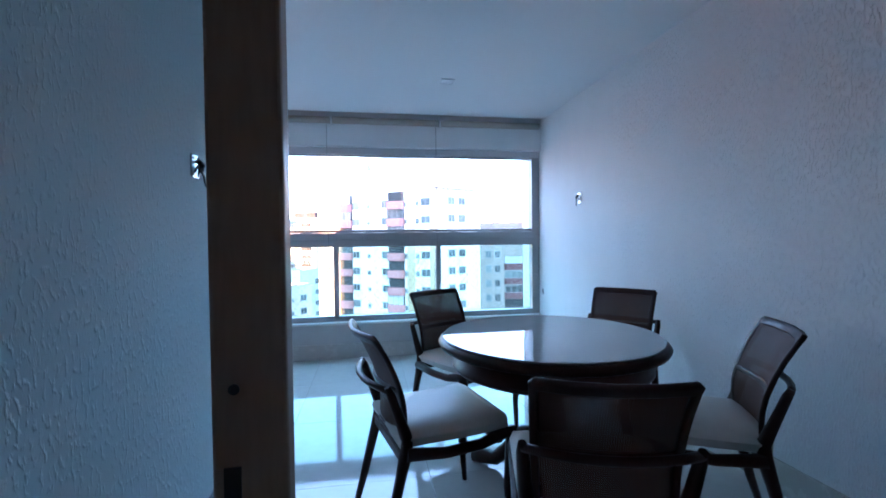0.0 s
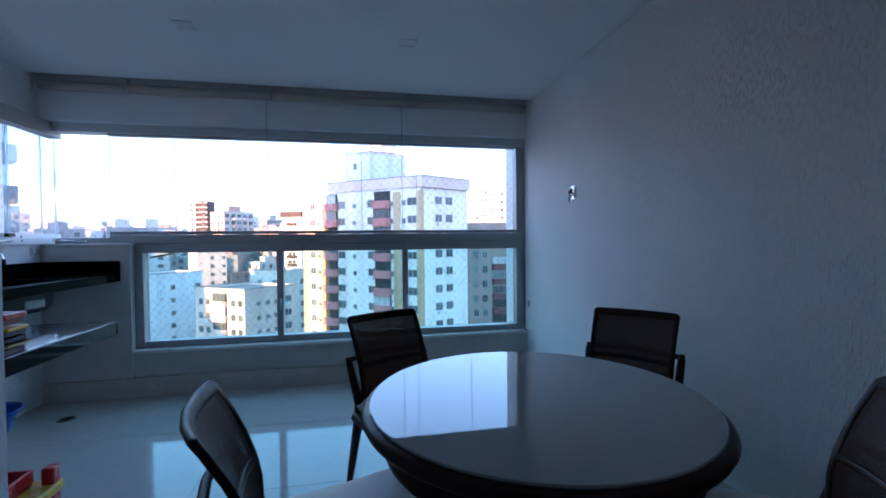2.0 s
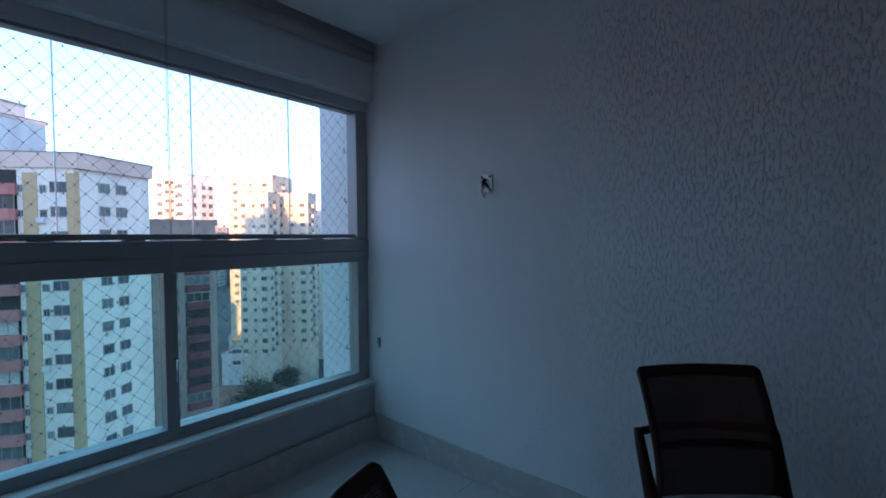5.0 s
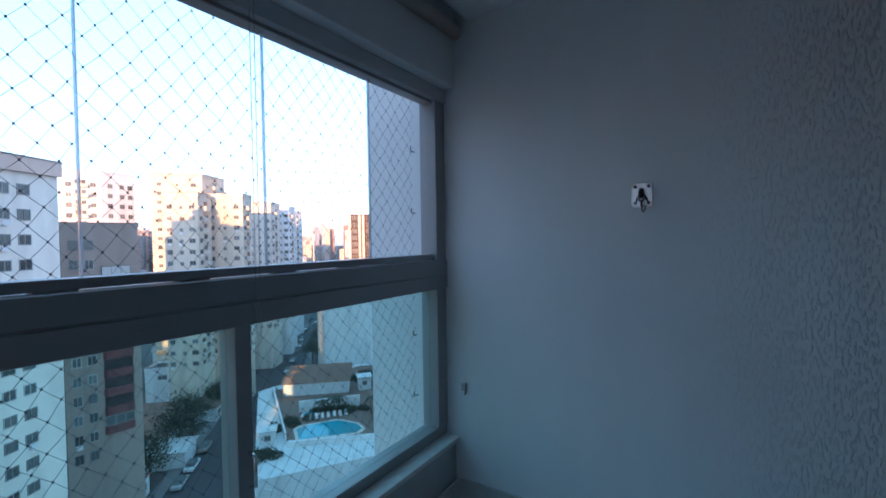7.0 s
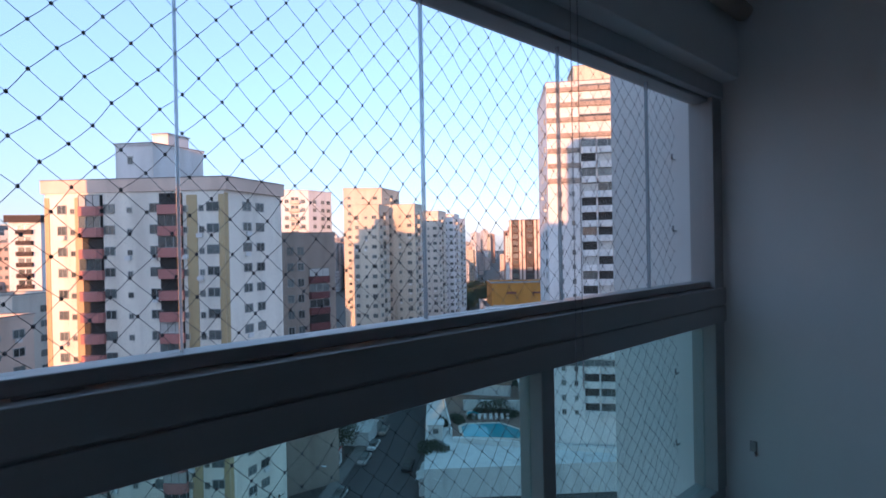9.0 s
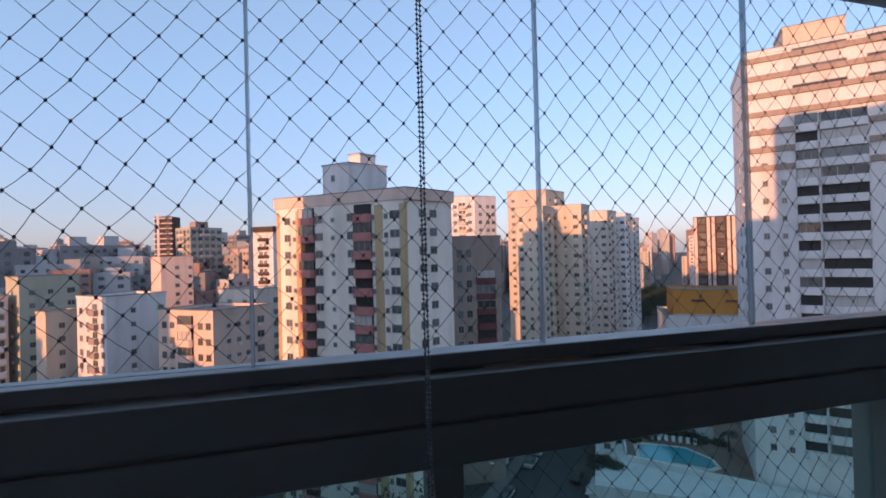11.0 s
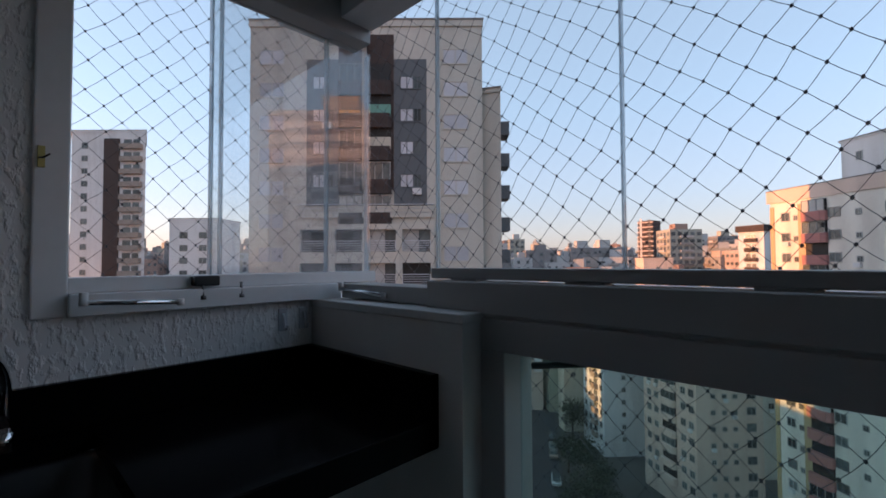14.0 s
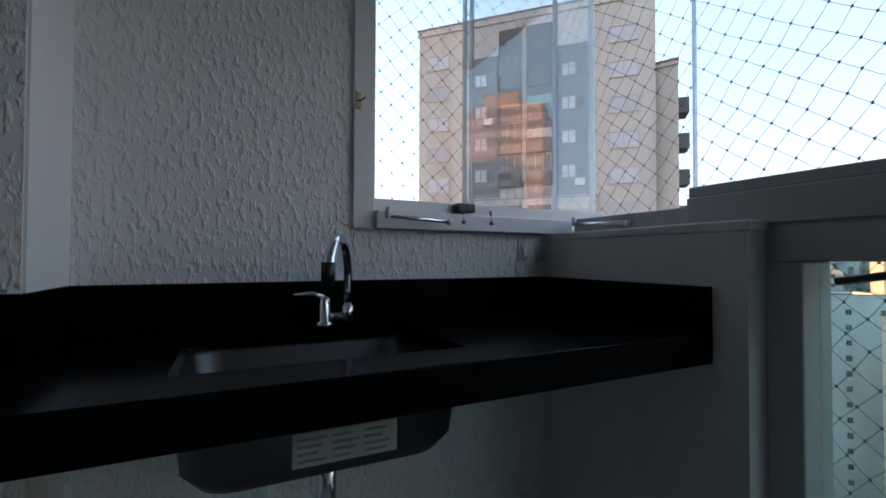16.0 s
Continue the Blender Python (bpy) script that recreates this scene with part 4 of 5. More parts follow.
def railed_meshes(w, look_):
    """A frame with a rail of thin pale bars across its lower half; unless curtained, a dark panel paints the shade
    inside. look_: 0 dark, 1 half open, 2 curtained.
    """
    key = ("railed", round(w, 2), look_)
    if key not in win_cache:
        h = w / 2
        made = [("balcony", mesh_of("balcony", lattice((-h - 0.28, -h, h, h + 0.28), (-0.44, 0.0, 1.75, 2.17), lambda i, j: (i, j) != (1, 1), -0.02, 0.5), X_BEIGE))]
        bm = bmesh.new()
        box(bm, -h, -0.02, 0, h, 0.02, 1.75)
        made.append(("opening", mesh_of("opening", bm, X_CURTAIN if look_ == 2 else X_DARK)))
        if look_ != 1:
            bm = bmesh.new()
            box(bm, h * 0.15, 0.022, 0, h - 0.05, 0.05, 1.7)
            made.append(("pane", mesh_of("pane", bm, X_WIN)))
        zs = [z for k in range(5) for z in (0.10 + 0.18 * k, 0.14 + 0.18 * k + (0.02 if k == 4 else 0.0))]
        made.append(("railing", mesh_of("railing", lattice((-h, -h + 0.05, h - 0.05, h), zs, lambda i, j: i != 1 or j % 2 == 0, 0.40, 0.04), X_SHUT)))
        win_cache[key] = made
    return win_cache[key]


X_TEAL = paint("sea_green_panel", (0.16, 0.36, 0.30))


def assembled(pieces):
    """An object of the first mesh with the others under it."""
    o = new(*pieces[0])
    for nm, me in pieces[1:]:
        new(nm, me).parent = o
    return o


def building(name, label, pts, top, wall_m, faces=(), z0=GZ, roof_m=X_ROOF, parapet=0.5, band=None):
    """A block on corner points (counter-clockwise). faces: (edge, first row z, rows, storey, columns); a column is (share of the edge, kind, width, height, material)."""
    b = thing(name, label, "building")
    bm = bmesh.new()
    lo, hi = [bm.verts.new((x, y, z0)) for x, y in pts], [bm.verts.new((x, y, top)) for x, y in pts]
    n = len(pts)
    for i in range(n):
        bm.faces.new((lo[i], lo[(i + 1) % n], hi[(i + 1) % n], hi[i]))
    bm.faces.new(lo[::-1])
    bm.faces.new(hi)
    part("wall", bm, wall_m, b)
    cx, cy = sum(p[0] for p in pts) / n, sum(p[1] for p in pts) / n
    def ring(bm, grow, za, zb):
        o = []
        for x, y in pts:
            d = math.hypot(x - cx, y - cy)
            o.append((cx + (x - cx) * (1 + grow / d), cy + (y - cy) * (1 + grow / d)))
        i_ = [(cx + (x - cx) * 0.97, cy + (y - cy) * 0.97) for x, y in pts]
        for k in range(n):
            q = (k + 1) % n
            vs = [bm.verts.new((*p, z)) for z in (za, zb) for p in (o[k], o[q], i_[q], i_[k])]
            for f in ((3, 2, 1, 0), (4, 5, 6, 7), (0, 1, 5, 4), (1, 2, 6, 5), (2, 3, 7, 6), (3, 0, 4, 7)):
                bm.faces.new([vs[v] for v in f])
    bm = bmesh.new()
    if band:
        ring(bm, band[0], top - band[1], top + parapet)
    else:
        ring(bm, 0.15, top + 0.002, top + parapet)
    part("parapet", bm, band[2] if band else wall_m, b)
    bm = bmesh.new()
    ring(bm, (band[0] if band else 0.15) + 0.08, top + parapet + 0.002, top + parapet + 0.12)
    part("coping", bm, X_COPING, b, "stained grey coping")
    bm = bmesh.new()
    bm.faces.new([bm.verts.new((cx + (x - cx) * 0.96, cy + (y - cy) * 0.96, top + 0.05)) for x, y in pts])
    part("roof", bm, roof_m, b)
    rnd = random.Random(name + str(round(cx)))
    for e, zt, rows, storey, cols in faces:
        a, c = Vector((*pts[e], 0)), Vector((*pts[(e + 1) % n], 0))
        d = (c - a)
        length = d.length
        d.normalize()
        out = Vector((d.y, -d.x, 0))
        rot = Matrix((d, out, Vector((0, 0, 1)))).transposed().to_4x4()
        for s, kind, w, h, m in cols:
            p = a + d * length * s
            if kind == "strip":
                bm = bmesh.new()
                hz = min(rows * storey + 2, zt + storey - GZ - 0.5)
                box(bm, -w / 2, -0.02, zt + storey * 0.75 - hz, w / 2, h, zt + storey * 0.75)
                o = part("pilaster_strip", bm, m, b)
                o.matrix_local = Matrix.Translation(p) @ rot
                continue
            for r in range(rows):
                z = zt - r * storey
                if z < GZ + 0.5:
                    break
                if kind == "bal":
                    o = new("balcony", balcony_mesh(w, m, h))
                elif kind == "log":
                    o = assembled(loggia_meshes(w, m, h, rnd.choice((0, 0, 1, 1, 2))))
                elif kind == "rail":
                    o = assembled(railed_meshes(w, rnd.choice((0, 1, 1, 2, 2))))
                elif kind == "slab":
                    bm_key = ("slab", round(w, 2), round(h, 2), m.name)
                    if bm_key not in win_cache:
                        bm = bmesh.new()
                        box(bm, -w / 2, -0.02, 0, w / 2, 0.25, h)
                        win_cache[bm_key] = mesh_of("slab", bm, m)
                    o = new("slab", win_cache[bm_key])
                else:
                    put_window(window_mesh(w, h, m or X_FRAME, X_SHUT if kind == "shut" else X_WIN), b, Matrix.Translation(p + Vector((0, 0, z))) @ rot)
                    o = None
                    if kind == "win" and rnd.random() < 0.12:
                        bm_key = "ac"
                        if bm_key not in win_cache:
                            bm = bmesh.new()
                            box(bm, -0.35, 0, -0.65, 0.35, 0.35, -0.15)
                            win_cache[bm_key] = mesh_of("air_conditioner", bm, X_WHITE)
                        u = new("air_conditioner", win_cache[bm_key])
                        u.parent = b
                        u.matrix_local = Matrix.Translation(p + Vector((0, 0, z)) + d * rnd.uniform(-0.2, 0.2)) @ rot
                if o:
                    o.parent = b
                    o.matrix_local = Matrix.Translation(p + Vector((0, 0, z))) @ rot
    return b


def quad(a, b, depth):
    """Footprint from its front edge a to b and a depth behind it."""
    d = Vector((b[0] - a[0], b[1] - a[1])).normalized()
    back = Vector((-d.y, d.x)) * depth
    return [a, b, (b[0] + back.x, b[1] + back.y), (a[0] + back.x, a[1] + back.y)]


def corner(left, near, right):
    """Footprint from three corners seen, the near one in the middle."""
    return [near, right, (left[0] + right[0] - near[0], left[1] + right[1] - near[1]), left]


W_ = "win"
# white block with pink balconies
main = building("apartment_block", "ivory apartment block with pink balconies and ochre strips", corner((-10.4, 70.5), (7.2, 56.6), (15.0, 60.8)), 9.85, X_IVORY, (
    (3, 6.4, 18, 2.58, ((0.012, "strip", 0.6, 0.06, X_YEL), (0.096, W_, 1.0, 0.95, None), (0.157, W_, 0.45, 0.5, None), (0.190, "strip", 0.9, 0.06, X_YEL), (0.264, "log", 2.9, 0.75, X_PINKP), (0.362, W_, 1.2, 0.95, None), (0.475, W_, 0.45, 0.5, None), (0.618, W_, 1.2, 0.95, None), (0.706, "log", 3.0, 0.75, X_PINKP), (0.785, W_, 0.5, 0.6, None), (0.822, "strip", 1.3, 0.07, X_YEL), (0.874, W_, 0.45, 0.6, None), (0.937, W_, 1.4, 0.95, None), (0.984, "strip", 0.7, 0.07, X_YEL))),
    (0, 6.6, 18, 2.58, ((0.03, "strip", 0.5, 0.05, X_YEL), (0.36, W_, 1.1, 0.95, None), (0.585, W_, 1.1, 0.95, None)))), parapet=0.55, band=(0.45, 1.0, X_SALM))
building("roof_house", "white rendered tank house on the block's roof", corner((-3.3, 65.7), (0.4, 62.6), (6.1, 64.9)), 14.6, X_WHITE, ((3, 12.4, 1, 3, ((0.4, W_, 0.5, 0.8, None),)),), z0=9.0, parapet=0.2)
building("roof_tank", "small white tank room on the roof house", corner((0.6, 66.4), (2.2, 65.0), (4.6, 66.4)), 16.6, X_WHITE, z0=14.6, parapet=0.1)
# beige tower beyond the side window
lt = ((-37.2, 13.4), (-23.8, 26.1))
building("beige_tower", "beige tower with dark glazed balconies in the middle", quad(*lt, 23), 20.2, X_BEIGE, (
    (0, 17.2, 17, 2.62, ((0.095, "shut", 1.9, 1.1, X_BEIGE), (0.885, "shut", 1.9, 1.1, X_BEIGE))),
    (0, 15.6, 4, 2.62, ((0.315, "strip", 2.6, 0.015, X_DGREY), (0.690, "strip", 2.6, 0.015, X_DGREY))),
    (0, 17.6, 4, 2.62, ((0.50, "strip", 4.4, 0.02, X_BROWN),)),
    (0, 15.2, 4, 2.62, ((0.300, "shut", 0.95, 0.95, X_DGREY), (0.346, W_, 0.5, 0.95, X_DGREY), (0.675, "shut", 0.95, 0.95, X_DGREY), (0.721, W_, 0.5, 0.95, X_DGREY))),
    (0, 15.0, 5, 2.62, ((0.435, "log", 2.0, 0.4, X_BROWN), (0.555, "log", 2.0, 0.4, X_BROWN))),
    (0, 17.6, 4, 2.62, ((0.495, "strip", 0.3, 0.5, X_GREY),)),
    (0, 12.9, 1, 2.62, ((0.555, "slab", 1.9, 0.95, X_TEAL), (0.43, "slab", 1.6, 0.5, X_ORANGE))),
    (0, 10.3, 1, 2.62, ((0.555, "slab", 1.9, 0.95, X_CREAM),)),
    (0, 4.9, 1, 2.62, ((0.50, "slab", 10.6, 0.9, X_BEIGE),)),
    (0, 5.9, 3, 0.32, ((0.50, "slab", 10.6, 0.05, X_SHUT),)),
    (0, 2.2, 12, 2.62, ((0.285, "rail", 2.2, 0.5, X_BEIGE), (0.43, "rail", 2.1, 0.5, X_BEIGE), (0.572, "rail", 2.1, 0.5, X_BEIGE), (0.716, "rail", 2.2, 0.5, X_BEIGE))),
    (1, 13.0, 16, 2.62, ((0.12, "bal", 2.2, 1.0, X_BROWN), (0.5, W_, 1.4, 1.1, None)))), parapet=0.5)
building("beige_wing", "narrow side wing of the beige tower", [(-24.3, 26.6), (-22.9, 27.3), (-31, 36), (-33, 35)], 15.0, X_BEIGE, ((1, 12.0, 15, 2.62, ((0.14, "bal", 1.8, 0.8, X_DGREY),)),), parapet=0.3)
# white tower with balcony bands
wt = ((59.3, 51.2), (75.5, 36.2))
building("white_tower", "tall white tower with grey bands and long balconies", quad(*wt, 16), 30.0, X_WHITE, (
    (0, 18.0, 19, 2.62, ((0.51, "log", 5.2, 0.6, X_WHITE), (0.325, "log", 2.6, 0.6, X_WHITE), (0.10, W_, 0.6, 0.8, None), (0.20, W_, 0.5, 0.7, None), (0.74, W_, 0.7, 0.8, None), (0.86, W_, 0.7, 0.8, None))),
    (0, 20.6, 4, 2.7, ((0.5, "slab", 22.0, 0.8, X_GREY),)),
    (0, 28.8, 3, 2.7, ((0.5, "slab", 22.0, 0.8, X_GREY), (0.4, W_, 6.0, 1.2, None), (0.75, W_, 5.0, 1.2, None))),
    (0, -12.5, 4, 2.62, ((0.5, "slab", 22.0, 1.0, X_DGREY),)),
    (3, 24.0, 19, 2.62, ((0.5, W_, 0.7, 0.8, None), (0.8, W_, 1.2, 1.0, None)))), parapet=0.6)
building("tower_top", "square lift house on the white tower", quad((67.0, 51.0), (72.5, 46.0), 6), 35.0, X_CREAM, z0=30.0, parapet=0.3)
# pink block, white block, greenish block
building("salmon_block", "salmon apartment block with curved balconies", corner((-31.8, 84.9), (-21.4, 77.7), (-13.6, 85.0)), -7.6, X_SALM, (
    (3, -10.2, 11, 2.6, ((0.12, W_, 0.9, 1.0, None), (0.27, W_, 0.9, 1.0, None), (0.52, "log", 3.4, 0.7, X_SALM), (0.78, W_, 0.9, 1.0, None), (0.92, W_, 0.9, 1.0, None))),
    (0, -10.2, 11, 2.6, ((0.25, W_, 0.6, 0.6, None), (0.42, W_, 0.6, 0.6, None), (0.58, W_, 0.6, 0.6, None), (0.82, W_, 1.3, 1.1, None)))))
building("pale_block", "white apartment block with small windows", corner((-49.5, 96.8), (-41.7, 90.0), (-34.6, 97.3)), -5.4, X_WHITE, (
    (3, -8.2, 12, 2.6, ((0.15, W_, 0.9, 1.0, None), (0.38, W_, 0.9, 1.0, None), (0.62, "bal", 2.0, 0.7, X_GREY), (0.87, W_, 0.9, 1.0, None))),
    (0, -8.2, 12, 2.6, ((0.42, W_, 0.7, 0.8, None), (0.9, W_, 0.9, 0.8, None)))))
building("green_block", "greenish grey block with sparse windows", corner((-69.0, 111.0), (-64.1, 106.5), (-56.5, 112.5)), -1.7, X_GREEN, (
    (0, -5.0, 9, 2.7, ((0.2, W_, 0.8, 0.9, None), (0.5, W_, 0.8, 0.9, None), (0.85, W_, 1.2, 1.0, None))), (3, -5.0, 9, 2.7, ((0.5, W_, 0.7, 0.8, None),))))
building("pink_tower", "pink tower with a white side", corner((-57.9, 156.1), (-53.7, 151.6), (-45.5, 154.8)), 2.0, X_SALM, ((0, -1.5, 9, 2.8, ((0.5, W_, 1.0, 1.0, None), (0.9, W_, 0.8, 0.9, None))),))
building("balcony_block", "salmon block with white zigzag balconies", corner((-80, 108.1), (-73.4, 102.0), (-66.0, 106.5)), -5.4, X_SALM, ((0, -8, 9, 2.6, ((0.85, "bal", 2.0, 1.0, X_WHITE), (0.35, W_, 1.0, 1.0, None))), (3, -8, 9, 2.6, ((0.5, W_, 1.2, 1.0, None),))))
building("low_cream_block", "narrow cream block between taller ones", corner((-57.5, 99.5), (-54.6, 97.0), (-51.0, 100.0)), -8.2, X_CREAM, ((0, -11, 7, 2.6, ((0.5, W_, 0.8, 0.9, None),)),))
building("beige_block", "beige block with a roof house", corner((-26.5, 104.0), (-18.0, 99.0), (-11.0, 105.0)), -5.8, X_BEIGE, ((3, -8.5, 8, 2.6, ((0.3, W_, 1.0, 1.0, None), (0.7, W_, 1.0, 1.0, None))), (0, -8.5, 8, 2.6, ((0.5, W_, 1.0, 1.0, None),))))
building("brown_tower", "brown tower with a dark window column", corner((-27.0, 153), (-20.5, 150.0), (-15, 156.0)), 11.0, X_WHITE, ((3, 7, 14, 2.8, ((0.5, "bal", 3.6, 0.5, X_BROWN),)), (0, 7, 14, 2.8, ((0.5, W_, 1.2, 1.2, None),))), band=(0.8, 1.2, X_BROWN))
building("grey_block", "dark grey block with a red recess", corner((17.2, 79.0), (18.6, 73.5), (27.4, 72.6)), 3.8, X_GREY, ((0, 0.6, 12, 2.7, ((0.14, W_, 0.9, 1.2, None), (0.33, W_, 0.9, 1.2, None))), (0, -4.0, 9, 2.7, ((0.68, "log", 3.6, 0.5, X_RED),))))
building("ochre_roof_block", "small ochre-painted block with wide windows", quad((18, 84), (30, 83), 8), 3.0, X_YEL, ((0, 0.0, 10, 2.7, ((0.2, W_, 2.0, 1.2, None), (0.6, W_, 2.0, 1.2, None))),))
building("far_white_tower", "pale far tower lit by low sun", corner((39.0, 147), (47.0, 143.6), (56.0, 146.0)), 20.8, X_WHITE, ((3, 17, 17, 2.8, ((0.2, W_, 1.2, 1.1, None), (0.5, "bal", 3.0, 0.8, X_CREAM), (0.8, W_, 1.2, 1.1, None))), (0, 17, 17, 2.8, ((0.25, W_, 1.2, 1.1, None), (0.6, W_, 1.2, 1.1, None), (0.85, W_, 1.2, 1.1, None)))))
towers = (((46.6, 107.2), (51.4, 101.7), (56.9, 106.0), 12.4, X_CREAM), ((57.1, 108.7), (62.8, 102.0), (67.5, 105.4), 13.0, X_CREAM), ((56.3, 136.2), (67.5, 130.0), (77.6, 135.6), 21.1, X_CREAM), ((79.8, 126.6), (84.9, 121.7), (91.0, 125.5), 13.3, X_BEIGE), ((94.9, 135.6), (98.9, 131.1), (104.5, 135.0), 13.3, X_WHITE), ((111.7, 159.1), (117.9, 154.1), (126.3, 158.0), 13.6, X_WHITE))
for a, b, c, z, m in towers:
    building("cream_tower", "slim cream apartment tower with rows of windows", corner(a, b, c), z, m, (
        (3, z - 3.2, 15, 2.62, ((0.15, W_, 1.0, 0.9, None), (0.5, W_, 0.6, 0.7, None), (0.82, W_, 1.2, 0.9, None))),
        (0, z - 3.2, 15, 2.62, ((0.2, W_, 1.3, 0.9, None), (0.55, "bal", 2.0, 0.7, X_BEIGE), (0.85, W_, 1.0, 0.9, None)))), parapet=0.6)
building("striped_tower", "brown office tower with pale vertical fins", quad((130.3, 133.0), (142.5, 121.1), 14), 11.8, X_BROWN, ((0, 10.0, 14, 2.8, tuple((s, "strip", 1.0, 0.4, X_SALM) for s in (0.03, 0.27, 0.36, 0.64, 0.73, 0.97)) + tuple((s, W_, 2.0, 1.6, X_GREY) for s in (0.15, 0.50, 0.85))),))
building("orange_store", "low orange-clad store building", quad((85.1, 95.0), (101.0, 84.0), 12), -10.3, X_ORANGE, ((0, -13.0, 1, 3, ((0.3, "slab", 3.0, 0.6, X_RED), (0.75, "slab", 5.0, 0.5, X_RED))), (0, -16.9, 1, 3, ((0.5, "slab", 19.0, 0.6, X_WHITE),))), z0=-17.0)
building("store_podium", "pale podium under the store", quad((83.0, 95.5), (104.0, 81.0), 18), -17.0, X_LIGHTGREY)
# added block: casts shade on the lower floors of the salmon and ivory blocks
building("western_block", "added low beige block that shades lower floors to its east", quad((-97.0, -4.0), (-104.0, 17.0), 12), -3.0, X_BEIGE, ((0, -6.5, 9, 2.8, tuple((0.1 + 0.2 * k, W_, 1.8, 1.2, None) for k in range(5))),))
# unseen block, added to keep low sun off the store and street
building("neighbour_tower", "plain tall unseen block, added to shade the store and street", quad((-67.0, -10.3), (-49.0, -34.6), -12)[::-1], 23.0, X_BEIGE, ((0, 20.0, 18, 3.0, tuple((0.1 + 0.2 * k, W_, 1.6, 1.2, None) for k in range(5))),))
building("left_far_tower", "far tower with brown side and rounded balconies", [(-127.7, 11.9), (-115.7, 23.2), (-129.0, 26.0), (-141.0, 13.4)], 30.5, X_WHITE, ((0, 27.0, 20, 2.8, ((0.18, W_, 1.2, 1.1, None), (0.55, "strip", 3.4, 0.3, X_BROWN), (0.82, "bal", 4.6, 1.0, X_GREY))),))
building("left_far_block", "far pale block with a roof mast", quad((-112.0, 27.0), (-104.0, 34.2), 10), 10.8, X_WHITE, ((0, 7, 12, 2.8, ((0.3, W_, 1.6, 1.2, None), (0.7, W_, 1.6, 1.2, None))),))
building("left_low_block", "low grey block beyond the side window", quad((-112.0, 14.0), (-92.0, 36.0), 12), -3.0, X_GREY, ((0, -6, 9, 2.8, tuple((0.1 + 0.2 * k, W_, 1.8, 1.2, None) for k in range(5))),))
building("unfinished_tower", "unfinished concrete tower with open red floors", quad((-121.5, 344), (-110.5, 342), 12), 31.5, X_BROWN, ((0, 30.4, 12, 3.6, ((0.5, "slab", 12.5, 0.9, X_SALM), (0.2, "slab", 1.6, 3.6, X_LIGHTGREY), (0.78, "slab", 2.2, 2.4, X_DGREY))),))
building("low_office", "low white building with a red side wall and flat roof", corner((48.0, 123.0), (58.0, 114.5), (63.0, 119.5)), -31.5, X_WHITE, ((3, -27.5, 3, 3.2, ((0.3, W_, 2.0, 1.0, None), (0.7, W_, 1.6, 1.0, None))),), parapet=0.8)
# road, terrace, pool
rd = Vector((0.702, 0.712, 0))
rn = Vector((0.712, -0.702, 0))
bm = bmesh.new()
c0 = Vector((34, 66, GZ + 0.02))
pts = [c0 - rd * 160 - rn * 8.5, c0 - rd * 160 + rn * 6, c0 + rd * 185 + rn * 6, c0 + rd * 185 - rn * 8.5]
lo, hi = [bm.verts.new(p) for p in pts], [bm.verts.new(p + Vector((0, 0, 0.05))) for p in pts]
bm.faces.new(lo[::-1])
bm.faces.new(hi)
for k in range(4):
    bm.faces.new((lo[k], lo[(k + 1) % 4], hi[(k + 1) % 4], hi[k]))
tagged(part("road", bm, X_ROAD), "grey asphalt city street", "road", "", "structure")
for s, near in ((-1, 8.7), (1, 6.2)):
    bm = bmesh.new()
    pts = [c0 - rd * 160 + rn * s * near, c0 - rd * 160 + rn * s * (near + 2.2), c0 + rd * 185 + rn * s * (near + 2.2), c0 + rd * 185 + rn * s * near]
    lo, hi = [bm.verts.new(p) for p in pts], [bm.verts.new(p + Vector((0, 0, 0.18))) for p in pts]
    bm.faces.new(lo[::-1])
    bm.faces.new(hi)
    for k in range(4):
        bm.faces.new((lo[k], lo[(k + 1) % 4], hi[(k + 1) % 4], hi[k]))
    tagged(part("pavement", bm, X_PAVING), "grey concrete pavement beside the street", "pavement", "", "structure")
bm = bmesh.new()
q0, q1 = Vector((-40, 60, GZ + 0.03)), Vector((-95, 150, GZ + 0.03))
sd = (q1 - q0).normalized()
sn = Vector((sd.y, -sd.x, 0))
pts = [q0 - sd * 60 - sn * 5, q0 - sd * 60 + sn * 5, q1 + sn * 5, q1 - sn * 5]
lo, hi = [bm.verts.new(p) for p in pts], [bm.verts.new(p + Vector((0, 0, 0.05))) for p in pts]
bm.faces.new(lo[::-1])
bm.faces.new(hi)
for k in range(4):
    bm.faces.new((lo[k], lo[(k + 1) % 4], hi[(k + 1) % 4], hi[k]))
tagged(part("side_road", bm, X_ROAD), "narrow asphalt street between the towers", "road", "", "structure")
terrace = thing("pool_terrace", "raised terrace with paving and white retaining wall", "terrace")
tz = -35.0
def prism(bm, pts, za, zb):
    lo, hi = [bm.verts.new((*p, za)) for p in pts], [bm.verts.new((*p, zb)) for p in pts]
    n = len(pts)
    bm.faces.new(lo[::-1])
    bm.faces.new(hi)
    for k in range(n):
        bm.faces.new((lo[k], lo[(k + 1) % n], hi[(k + 1) % n], hi[k]))
bm = bmesh.new()
prism(bm, [(36.3, 58.6), (82.1, 28.3), (122.5, 53.2), (88.4, 90.5), (60.4, 93.6)], GZ, tz)
part("retaining_wall", bm, X_LIGHTGREY, terrace)
bm = bmesh.new()
prism(bm, [(46.5, 64.0), (76.0, 33.0), (117.9, 53.2), (88.4, 87.4), (61.9, 90.5)], tz, tz + 0.06)
part("paving", bm, X_PAVE, terrace)
bm = bmesh.new()
